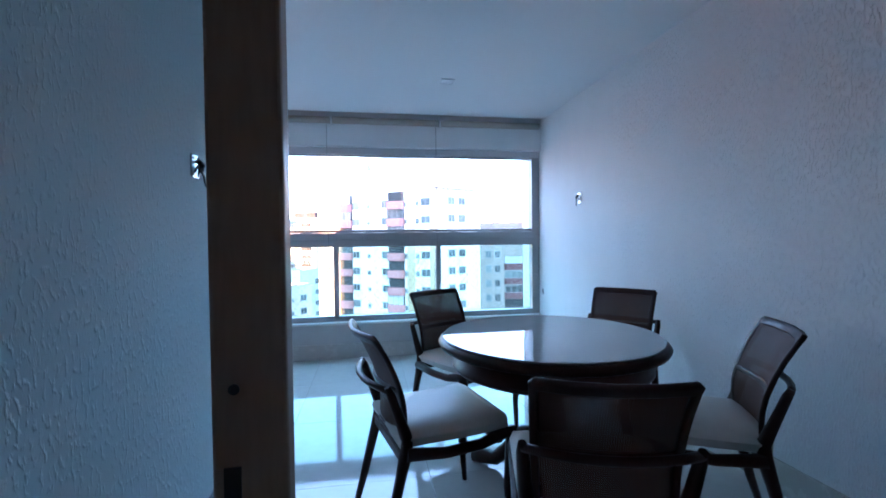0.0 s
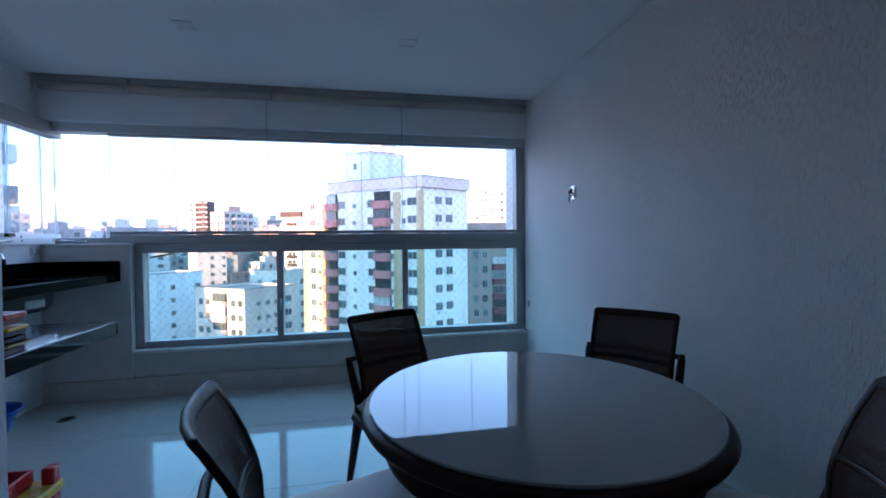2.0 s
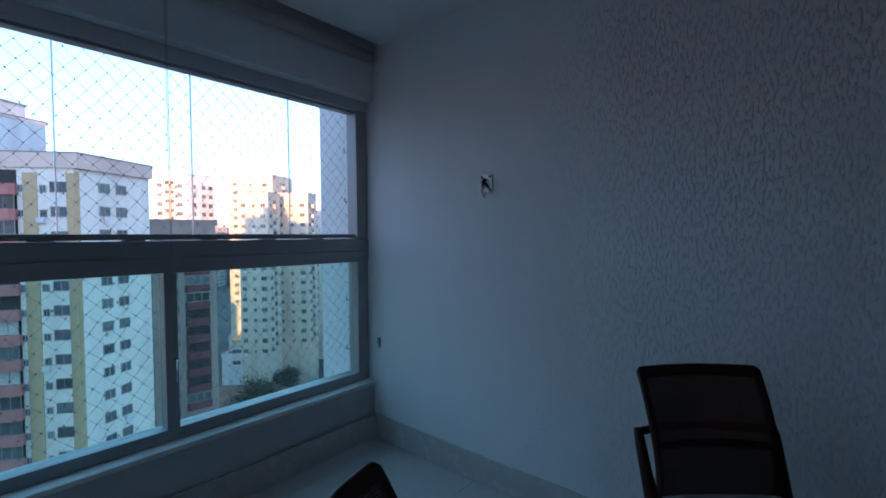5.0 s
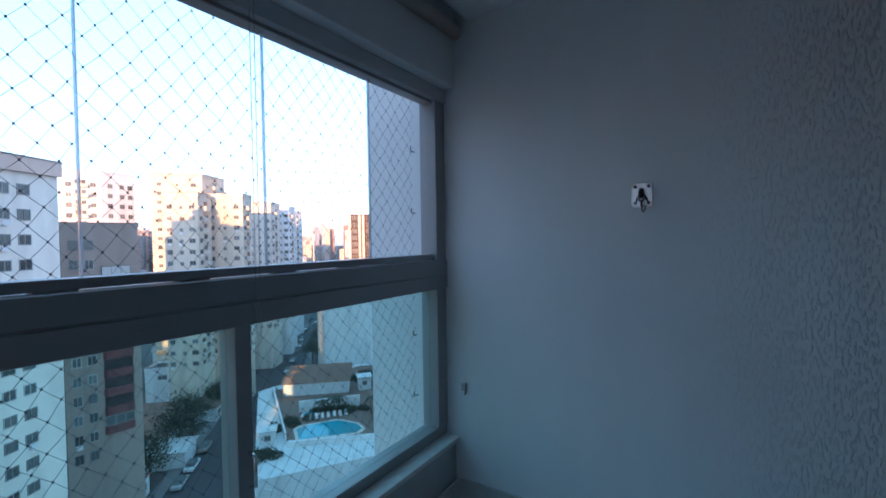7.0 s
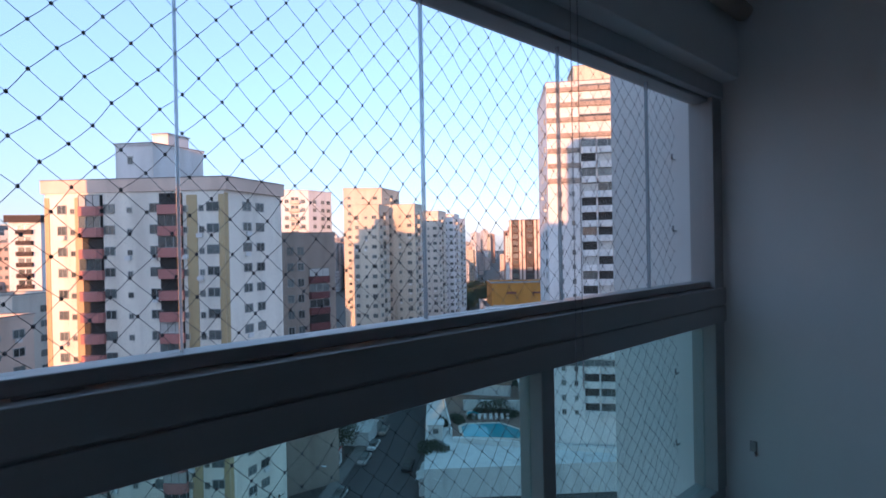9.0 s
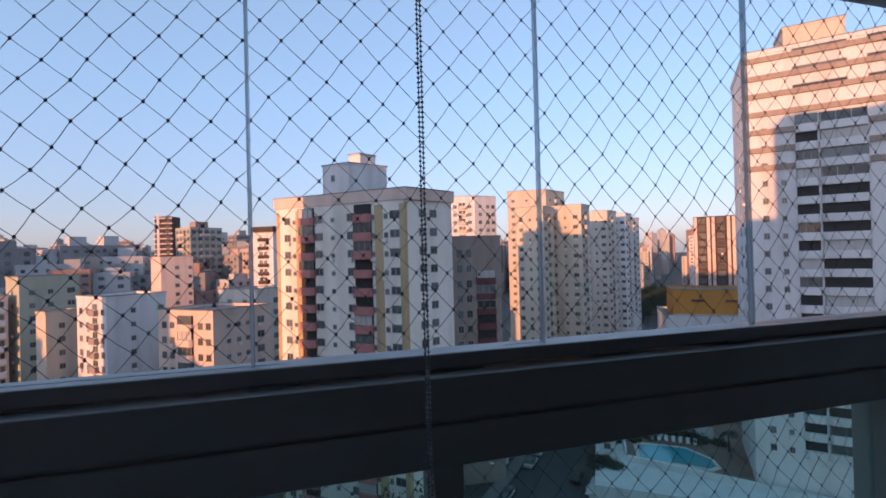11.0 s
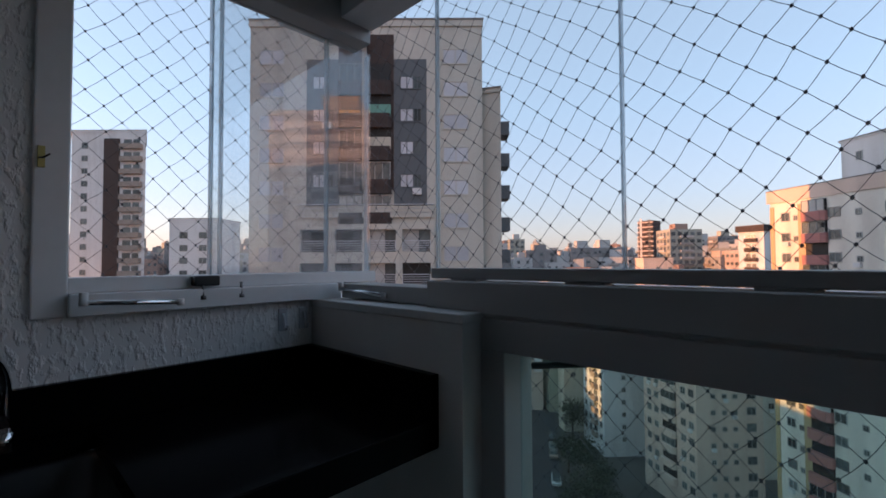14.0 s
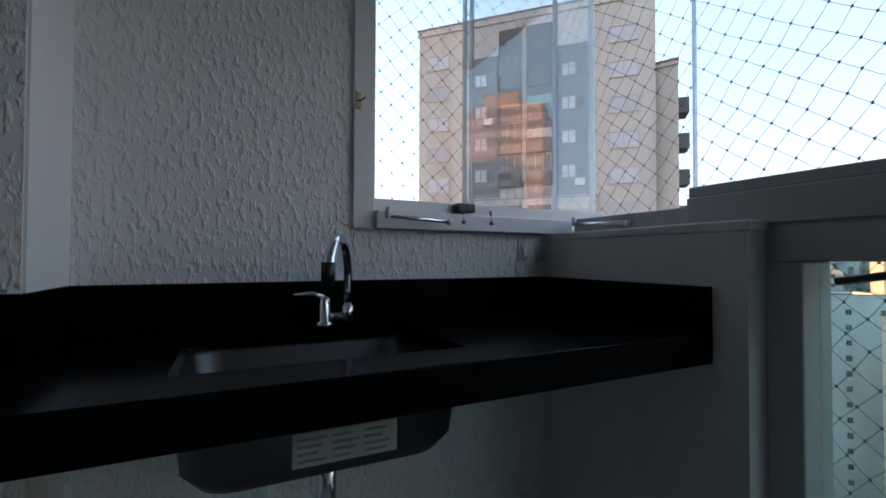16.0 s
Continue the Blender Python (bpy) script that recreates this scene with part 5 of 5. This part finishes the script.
prism(bm, [(45.9, 63.4), (75.6, 31.6), (76.0, 32.0), (46.4, 63.9)], tz, tz + 0.9)
part("edge_wall", bm, X_LIGHTGREY, terrace)
pool = thing("swimming_pool", "turquoise swimming pool with pale rim", "pool")
bm = bmesh.new()
prism(bm, [(48.0, 63.6), (56.4, 56.2), (58.6, 56.6), (59.9, 59.5), (58.9, 64.6), (53.0, 68.6), (51.0, 68.4)], tz + 0.06, tz + 0.16)
part("rim", bm, X_BEIGE, pool)
bm = bmesh.new()
prism(bm, [(48.8, 63.8), (56.5, 57.0), (58.3, 57.4), (59.3, 59.7), (58.4, 64.2), (52.9, 67.9), (51.3, 67.7)], tz + 0.10, tz + 0.18)
part("water", bm, X_WATER, pool)

bm = bmesh.new()
prism(bm, [(62.5, 58.5), (69.0, 55.0), (86.0, 70.0), (80.5, 76.5)], tz + 0.06, tz + 0.11)
part("driveway", bm, X_ROAD, terrace)
for a, b in (((47.2, 65.5), (62.0, 90.0)), ((69.6, 54.8), (86.6, 69.8))):
    d = (Vector(b) - Vector(a)).normalized()
    o = Vector((-d.y, d.x)) * 0.15
    bm = bmesh.new()
    prism(bm, [tuple(Vector(a) - o), tuple(Vector(b) - o), tuple(Vector(b) + o), tuple(Vector(a) + o)], tz + 0.06, tz + 1.5)
    part("garden_wall", bm, X_WHITE, terrace)
for x, y, w, d, h, yaw in ((44.6, 67.0, 2.6, 2.4, 2.8, -38), (75.5, 73.0, 3.0, 3.0, 3.0, -40)):
    p = thing("pool_house", "small white flat-roofed hut on the terrace", "hut", (x, y, tz + 0.06), yaw, group="terrace huts")
    boxes("wall", X_WHITE, p, (-w / 2, -d / 2, 0, w / 2, d / 2, h))
    boxes("roof", X_LIGHTGREY, p, (-w / 2 - 0.3, -d / 2 - 0.3, h, w / 2 + 0.3, d / 2 + 0.3, h + 0.2))
    put_window(window_mesh(0.9, 0.8, X_FRAME, X_WIN), p, Matrix.Translation((0, -d / 2, 1.3)) @ Matrix.Rotation(math.pi, 4, "Z"))


lodge = thing("terrace_house", "long low house with a brown tiled roof", "house", (71.0, 84.0, tz + 0.06), -47)
boxes("wall", X_WHITE, lodge, (-7.5, -6.5, 0, 7.5, 6.5, 2.8))
for k in range(3):
    y = -6.8 + 4.55 * k
    bm = bmesh.new()
    prof = [(y, 2.8), (y + 2.27, 4.1), (y + 4.5, 2.8)]
    a_, b_ = [bm.verts.new((-7.9, *p)) for p in prof], [bm.verts.new((7.9, *p)) for p in prof]
    for i in range(3):
        bm.faces.new((a_[i], a_[(i + 1) % 3], b_[(i + 1) % 3], b_[i]))
    bm.faces.new(a_[::-1])
    bm.faces.new(b_)
    part("roof", bm, X_TILE, lodge, "brown tiled roof ridge")
    boxes("gutter", X_WHITE, lodge, (-7.9, y + 4.40, 2.82, 7.9, y + 4.62, 3.02))
bm = bmesh.new()
prism(bm, [(57.0, 74.2), (57.3, 74.5), (67.0, 66.2), (66.7, 65.9)], tz + 0.06, tz + 2.4)
part("garden_wall", bm, X_LIGHTGREY, terrace)
bm = bmesh.new()
prism(bm, [(59.5, 54.2), (62.5, 52.5), (79.0, 68.5), (73.5, 71.5)], tz + 0.115, tz + 0.15)
part("brick_paving", bm, X_TILE, terrace, "reddish brick paving")
kid = thing("paddling_pool", "small turquoise paddling pool with pale rim", "pool", (57.6, 71.2, tz + 0.06), -40)
bm = bmesh.new()
lathe(bm, [(1.9, 0.0), (1.9, 0.14), (1.6, 0.14), (1.6, 0.06)], 24)
part("rim", bm, X_BEIGE, kid)
bm = bmesh.new()
lathe(bm, [(1.6, 0.02), (1.6, 0.10)], 24)
part("water", bm, X_WATER, kid)


def palm(seed, x, y, h):
    r = random.Random(seed)
    t = thing("palm_tree", "slender palm with a loose crown of fronds", "tree", (x, y, tz + 0.06), r.uniform(0, 360), group="terrace palms")
    bm = bmesh.new()
    tube(bm, [(0, 0, 0), (0.1, 0, h * 0.5), (0.05, 0.05, h)], [0.2, 0.13, 0.11], 8)
    part("trunk", bm, X_BARK, t)
    for k in range(14):
        a, up, ln = 6.283 * k / 14 + r.uniform(-0.2, 0.2), r.uniform(0.1, 0.8), r.uniform(1.4, 2.1)
        bm = bmesh.new()
        rows = []
        for q in range(6):
            f = q / 5
            c = Vector((math.cos(a) * ln * f, math.sin(a) * ln * f, h + up * ln * f - 0.9 * ln * f * f))
            w = Vector((-math.sin(a), math.cos(a), 0)) * 0.24 * (1 - f) ** 0.5 * (0.4 + f)
            rows.append([tuple(c - w - Vector((0, 0, 0.1))), tuple(c), tuple(c + w - Vector((0, 0, 0.1)))])
        sheet(bm, rows, 0.015)
        part("frond", bm, X_LEAF, t)


for k, (x, y, h) in enumerate(((60.6, 67.6, 3.2), (59.4, 69.6, 2.6), (62.6, 68.2, 2.8), (64.8, 60.8, 3.4))):
    palm(k, x, y, h)
for k in range(7):
    lounger = thing("pool_lounger", "white plastic lounger beside the pool", "lounger", (56.0 + 0.95 * k, 69.4 - 0.72 * k, tz + 0.06), -40, group="pool loungers")
    boxes("seat", X_WHITE, lounger, (-0.3, -0.9, 0.25, 0.3, 0.4, 0.33))
    bm = bmesh.new()
    prism(bm, [(-0.3, 0.4), (0.3, 0.4), (0.3, 0.46), (-0.3, 0.46)], 0.25, 0.9)
    part("backrest", bm, X_WHITE, lounger)
    for lx in (-0.25, 0.25):
        for ly in (-0.8, 0.3):
            boxes("leg", X_WHITE, lounger, (lx - 0.03, ly - 0.03, 0, lx + 0.03, ly + 0.03, 0.25))


def shrub(seed):
    """A loose planting bed shrub."""
    r = random.Random(seed)
    t = thing("shrub", "dark green garden shrub on the terrace", "shrub", group="terrace shrubs")
    verts, faces = [], []
    for k in range(420):
        a, q = r.uniform(0, 6.28), r.random() ** 0.5
        c = Vector((math.cos(a) * q * 1.5, math.sin(a) * q * 1.3, abs(r.gauss(0.5, 0.35)) * (1.35 - q)))
        n = Vector((r.gauss(0, 1), r.gauss(0, 1), r.gauss(0, 1))).normalized()
        u = n.orthogonal().normalized() * r.uniform(0.1, 0.24)
        v = n.cross(u)
        b = len(verts)
        verts += [c - u, c + v * 0.5, c + u, c - v * 0.5]
        faces.append((b, b + 1, b + 2, b + 3))
    me = bpy.data.meshes.new("foliage")
    me.from_pydata(verts, [], faces)
    me.materials.append(X_LEAF)
    o = new("foliage", me)
    o.parent = t
    return t


shrubs = [shrub(k) for k in (41, 42, 43)]
rb = random.Random(9)
spots = [(x, y) for x0, y0, x1, y1, c in ((59.5, 69.0, 67.0, 75.5, 16), (62.5, 63.5, 66.0, 68.0, 5), (70.0, 58.5, 76.0, 62.5, 10), (47.0, 69.5, 56.0, 72.0, 7), (39.5, 62.0, 43.5, 66.0, 5), (74.0, 76.5, 86.0, 86.0, 16)) for x, y in [(rb.uniform(x0, x1), rb.uniform(y0, y1)) for k in range(c)]]
for k, (x, y) in enumerate(spots):
    m = pose(x, y, tz + 0.06, 0, 0, rb.uniform(0, 360))
    if k < 3:
        shrubs[k].matrix_basis = m
    else:
        copy_thing(shrubs[k % 3], m)


def house(x, y, yaw, w, d, h, roof_m):
    b = thing("house", "small house with a pitched roof in the street", "house", (x, y, GZ), yaw)
    boxes("wall", X_WHITE, b, (-w / 2, -d / 2, 0, w / 2, d / 2, h))
    bm = bmesh.new()
    vs = [bm.verts.new(p) for p in ((-w / 2 - 0.5, -d / 2 - 0.5, h), (w / 2 + 0.5, -d / 2 - 0.5, h), (w / 2 + 0.5, d / 2 + 0.5, h), (-w / 2 - 0.5, d / 2 + 0.5, h), (-w / 2 - 0.5, 0, h + d * 0.22), (w / 2 + 0.5, 0, h + d * 0.22))]
    for f in ((0, 1, 5, 4), (2, 3, 4, 5), (0, 4, 3), (1, 2, 5), (3, 2, 1, 0)):
        bm.faces.new([vs[i] for i in f])
    part("roof", bm, roof_m, b)
    for k in (-0.25, 0.25):
        put_window(window_mesh(1.4, 1.1, X_FRAME, X_WIN), b, Matrix.Translation((k * w, -d / 2, 1.2)) @ Matrix.Rotation(math.pi, 4, "Z"))
    return b


yaw_r = math.degrees(math.atan2(rd.y, rd.x))
rs = random.Random(5)
street = ((52.0, 102.7, 0, 9, 8, 3.4, X_TILE), (45.5, 105.0, 90, 12, 9, 3.2, X_TILE), (38.5, 98.0, 0, 10, 8, 3.0, X_TILE), (61.0, 116.0, 0, 11, 9, 3.6, X_TILE), (36.7, 86.5, 90, 8, 6, 3.2, X_LIGHTGREY), (30.5, 93.0, 0, 9, 7, 3.0, X_ROOF), (45.5, 67.5, 0, 5, 3.4, 3.0, X_LIGHTGREY), (39.0, 60.5, 0, 5, 3.4, 3.0, X_LIGHTGREY), (25.5, 78.0, 0, 8, 6, 3.4, X_LIGHTGREY))
for x, y, a, w, d, h, m in street:
    house(x, y, yaw_r + a, w, d, h, m)
canopy = thing("awning", "red fabric awning over a shop door", "awning", (29.0, 76.0, GZ), yaw_r)
bm = bmesh.new()
sheet(bm, [[(-1.8 + 0.9 * k, 1.2 * q, 4.2 - 0.9 * q - 0.12 * (k % 2)) for k in range(5)] for q in (0.0, 0.5, 1.0)], 0.05)
part("cloth", bm, M_RED, canopy)
for x in (-1.7, 1.7):
    bm = bmesh.new()
    tube(bm, [(x, 1.1, 0), (x, 1.1, 3.3)], 0.05, 6)
    part("post", bm, X_FRAME, canopy)
for k in range(60):
    s, t = rs.uniform(10, 200), rs.choice((-1, 1)) * rs.uniform(17, 40)
    p = c0 + rd * s + rn * t
    if (t > 0 and s < 125) or (p.y > 66 and p.y < 122 and p.x < 68):
        continue
    house(p.x, p.y, yaw_r + rs.choice((0, 90)) + rs.uniform(-6, 6), rs.uniform(8, 13), rs.uniform(7, 10), rs.uniform(3.2, 6.5), rs.choice((X_TILE, X_TILE, X_ROOF, X_GREY)))

for k in range(34):
    s, t = rs.uniform(-50, 85), rs.choice((-1, 1)) * rs.uniform(11, 24)
    p = q0 + sd * s + sn * t
    if min(math.hypot(p.x - a, p.y - b) for a, b in ((-42, 96), (-22, 86), (-63, 111), (-73, 108), (-55, 100), (-37, 28))) < 15 or p.x > -22:
        continue
    house(p.x, p.y, math.degrees(math.atan2(sd.y, sd.x)) + rs.choice((0, 90)), rs.uniform(7, 11), rs.uniform(6, 9), rs.uniform(3.0, 6.0), rs.choice((X_TILE, X_TILE, X_ROOF, X_GREY)))


def car(color_m):
    c = thing("car", "parked car on the street", "car", group="street cars")
    bm = bmesh.new()
    box(bm, -2.1, -0.85, 0.3, 2.1, 0.85, 0.85, bevel=0.12)
    part("body", bm, color_m, c)
    bm = bmesh.new()
    vs = box(bm, -1.3, -0.75, 0.85, 1.2, 0.75, 1.42)
    for v in vs[4:]:
        v.co.x *= 0.72
        v.co.y *= 0.85
    part("cabin", bm, X_WIN, c)
    for x in (-1.3, 1.3):
        for y in (-0.8, 0.8):
            bm = bmesh.new()
            tube(bm, [(x, y - 0.1, 0.32), (x, y + 0.1, 0.32)], 0.32, 12)
            part("wheel", bm, M_PLASTIC_K, c)
    return c


cars = [car(m) for m in (X_WHITE, M_ALU, M_PLASTIC_K, X_GREY)]
for k in range(64):
    s, t = rs.uniform(-25, 200), rs.choice((-7.2, -7.2, -3.4, 1.8, 4.8))
    p = c0 + rd * s + rn * t + Vector((0, 0, 0.06))
    m = pose(p.x, p.y, p.z, 0, 0, yaw_r)
    if 33 < k < 46:
        p = q0 + sd * rs.uniform(-20, 80) + sn * rs.choice((-3.6, 3.6)) + Vector((0, 0, 0.06))
        m = pose(p.x, p.y, p.z, 0, 0, math.degrees(math.atan2(sd.y, sd.x)))
    if k < 4:
        cars[k].matrix_basis = m
    else:
        copy_thing(cars[k % 4], m)


def tree(seed, h):
    r = random.Random(seed)
    t = thing("street_tree", "dark green street tree with a loose crown", "tree", group="street trees")
    bm = bmesh.new()
    tube(bm, [(0, 0, 0), (0.1, 0.05, h * 0.25), (0.0, 0.1, h * 0.5)], [0.28, 0.22, 0.14], 8)
    tips = []
    for k in range(7):
        a, e = r.uniform(0, 6.28), r.uniform(0.3, 0.9)
        tip = Vector((math.cos(a) * h * 0.34 * e, math.sin(a) * h * 0.34 * e, h * r.uniform(0.55, 0.9)))
        tube(bm, [(0.03, 0.08, h * 0.42), tuple(tip * 0.6 + Vector((0, 0, h * 0.2))), tuple(tip)], [0.12, 0.08, 0.03], 6)
        tips.append(tip)
    part("trunk", bm, X_BARK, t)
    verts, faces = [], []
    for k in range(1500):
        c = r.choice(tips) + Vector((r.gauss(0, h * 0.13), r.gauss(0, h * 0.13), r.gauss(0, h * 0.09)))
        n = Vector((r.gauss(0, 1), r.gauss(0, 1), r.gauss(0, 1))).normalized()
        u = n.orthogonal().normalized() * r.uniform(0.12, 0.3)
        v = n.cross(u)
        b = len(verts)
        verts += [c - u, c + v * 0.6, c + u, c - v * 0.6]
        faces.append((b, b + 1, b + 2, b + 3))
    me = bpy.data.meshes.new("crown")
    me.from_pydata(verts, [], faces)
    me.materials.append(X_LEAF)
    o = new("crown", me)
    o.parent = t
    return t


trees = [tree(k, h) for k, h in ((1, 9), (2, 7), (3, 11))]
for k in range(135):
    if k >= 95:
        s, t = rs.uniform(-70, 90), rs.choice((-1, 1)) * rs.uniform(6, 11)
    elif k < 9:
        s, t = rs.uniform(-30, 60), -rs.uniform(9.5, 12)
    elif k < 80:
        s, t = rs.uniform(188, 330), rs.uniform(-14, 10) if k % 4 else rs.uniform(-30, 30)
    else:
        s, t = rs.uniform(70, 130), rs.choice((-1, 1)) * rs.uniform(8, 14)
    p = c0 + rd * s + rn * t if k < 95 else q0 + sd * s + sn * t
    m = pose(p.x, p.y, GZ, 0, 0, rs.uniform(0, 360))
    if k < 3:
        trees[k].matrix_basis = m
    else:
        copy_thing(trees[k % 3], m)

rg = random.Random(21)
for k in range(70):
    x, y = rg.uniform(-34, 20), rg.uniform(24, 58)
    if y > 66 - 0.8 * (x + 10.4) - 8 or (x < -14 and y < 44 + (x + 20)):
        continue
    copy_thing(trees[k % 3], pose(x, y, GZ, 0, 0, rg.uniform(0, 360)))

# ---- far city ----
M_CITY = bpy.data.materials.new("far_city_facades")
M_CITY.use_nodes = True
n, l = M_CITY.node_tree.nodes, M_CITY.node_tree.links
tc, ge, cr, nz, mx = n.new("ShaderNodeTexCoord"), n.new("ShaderNodeNewGeometry"), n.new("ShaderNodeValToRGB"), n.new("ShaderNodeTexNoise"), n.new("ShaderNodeMix")
el = cr.color_ramp.elements
el[0].color, el[1].color = (0.56, 0.55, 0.55, 1), (0.44, 0.38, 0.32, 1)
for p, c in ((0.15, (0.60, 0.58, 0.56, 1)), (0.3, (0.54, 0.43, 0.38, 1)), (0.42, (0.36, 0.34, 0.33, 1)), (0.55, (0.58, 0.56, 0.55, 1)), (0.68, (0.48, 0.45, 0.38, 1)), (0.78, (0.42, 0.27, 0.22, 1)), (0.88, (0.30, 0.28, 0.28, 1))):
    el.new(p).color = c
cr.color_ramp.interpolation = "CONSTANT"
l.new(ge.outputs["Random Per Island"], cr.inputs[0])
nz.inputs["Scale"].default_value, nz.inputs["Detail"].default_value = 0.15, 6
l.new(tc.outputs["Object"], nz.inputs["Vector"])
mx.data_type, mx.blend_type = "RGBA", "MULTIPLY"
mx.inputs[0].default_value = 0.45
l.new(cr.outputs[0], mx.inputs[6])
l.new(nz.outputs[0], mx.inputs[7])
l.new(mx.outputs[2], n["Principled BSDF"].inputs["Base Color"])
n["Principled BSDF"].inputs["Roughness"].default_value = 0.8
M_CITYWIN = mat("far_city_windows", (0.10, 0.11, 0.115), 0.3, var=0.3, scale=0.3, island=True)
M_CITYSLAB = mat("far_city_balconies", (0.42, 0.36, 0.33), 0.8, var=0.2, scale=0.3, island=True)
wv, wf, sv, sf = [], [], [], []
verts, faces = [], []
rc = random.Random(11)
for k in range(4400):
    dist = 200 + 1500 * rc.random() ** 1.6
    az = radians(rc.uniform(-62, 95))
    x, y = -math.sin(az) * dist, math.cos(az) * dist
    v = Vector((x, y, 0)) - c0
    if abs(v.dot(rn)) < 16 and v.dot(rd) > 0:
        continue
    if az < -0.2 and dist < 420 or az < -0.55 and rc.random() < 0.5:
        continue
    w, d = rc.uniform(8, 16), rc.uniform(8, 15)
    eye_lift = rc.gauss(0.004, 0.022) * dist
    h = max(9.0, min(41 + eye_lift + rc.uniform(-16, 3), 42 + 0.06 * dist))
    if abs(math.degrees(az) - 18.7) < 3.0 and dist < 375:
        h = min(h, 36.0)
    yaw = radians(rc.choice((42, 42, 42, -12, 10)))
    c, s = math.cos(yaw), math.sin(yaw)
    for hw, hd, z0, z1 in ((w / 2, d / 2, GZ, GZ + h), (w / 5, d / 5, GZ + h, GZ + h + rc.uniform(1.5, 4))):
        b = len(verts)
        for z in (z0, z1):
            verts += [(x + px * c - py * s, y + px * s + py * c, z) for px, py in ((-hw, -hd), (hw, -hd), (hw, hd), (-hw, hd))]
        faces += [tuple(b + i for i in f) for f in ((3, 2, 1, 0), (4, 5, 6, 7), (0, 1, 5, 4), (1, 2, 6, 5), (2, 3, 7, 6), (3, 0, 4, 7))]
    if dist > 620:
        continue
    bay = rc.choice((2.6, 3.2, 4.0))
    wide, tall, band = rc.uniform(0.9, 1.9), rc.uniform(0.9, 1.5), rc.random() < 0.3
    for ax, ay, bx, by in ((-w / 2, -d / 2, w / 2, -d / 2), (w / 2, -d / 2, w / 2, d / 2), (w / 2, d / 2, -w / 2, d / 2), (-w / 2, d / 2, -w / 2, -d / 2)):
        a0, b0 = Vector((x + ax * c - ay * s, y + ax * s + ay * c, 0)), Vector((x + bx * c - by * s, y + bx * s + by * c, 0))
        e = b0 - a0
        side_len = e.length
        e.normalize()
        o_ = Vector((e.y, -e.x, 0))
        if o_.dot(a0) > 0:
            continue
        cols = max(2, int(side_len / bay))
        for r in range(min(9, int(h / 3.0))):
            z = GZ + h - 2.7 - 3.0 * r
            if band and r < 8:
                q = len(sv)
                sv += [tuple(a0 + e * u + o_ * y_ + Vector((0, 0, zz))) for u in (side_len * 0.3, side_len * 0.7) for y_, zz in ((0.0, z - 0.9), (0.9, z - 0.9), (0.9, z), (0.0, z))]
                sf += [(q, q + 4, q + 5, q + 1), (q + 1, q + 5, q + 6, q + 2), (q + 2, q + 6, q + 7, q + 3), (q, q + 1, q + 2, q + 3), (q + 7, q + 6, q + 5, q + 4)]
            for k in range(cols):
                p = a0 + e * (side_len * (k + 0.5) / cols) + o_ * 0.08
                q = len(wv)
                wv += [tuple(p + e * u + Vector((0, 0, z + v))) for u, v in ((-wide / 2, 0), (wide / 2, 0), (wide / 2, tall), (-wide / 2, tall))]
                wf.append((q, q + 1, q + 2, q + 3))
me = bpy.data.meshes.new("far_city")
me.from_pydata(verts, [], faces)
me.materials.append(M_CITY)
far = tagged(new("far_city", me), "distant pale apartment blocks to the horizon", "buildings", "", "stuff")
for nm, v, f, m in (("window_rows", wv, wf, M_CITYWIN), ("balcony_rows", sv, sf, M_CITYSLAB)):
    me = bpy.data.meshes.new(nm)
    me.from_pydata(v, [], f)
    me.materials.append(m)
    o = new(nm, me)
    o.parent = far
    tagged(o, kind="stuff")
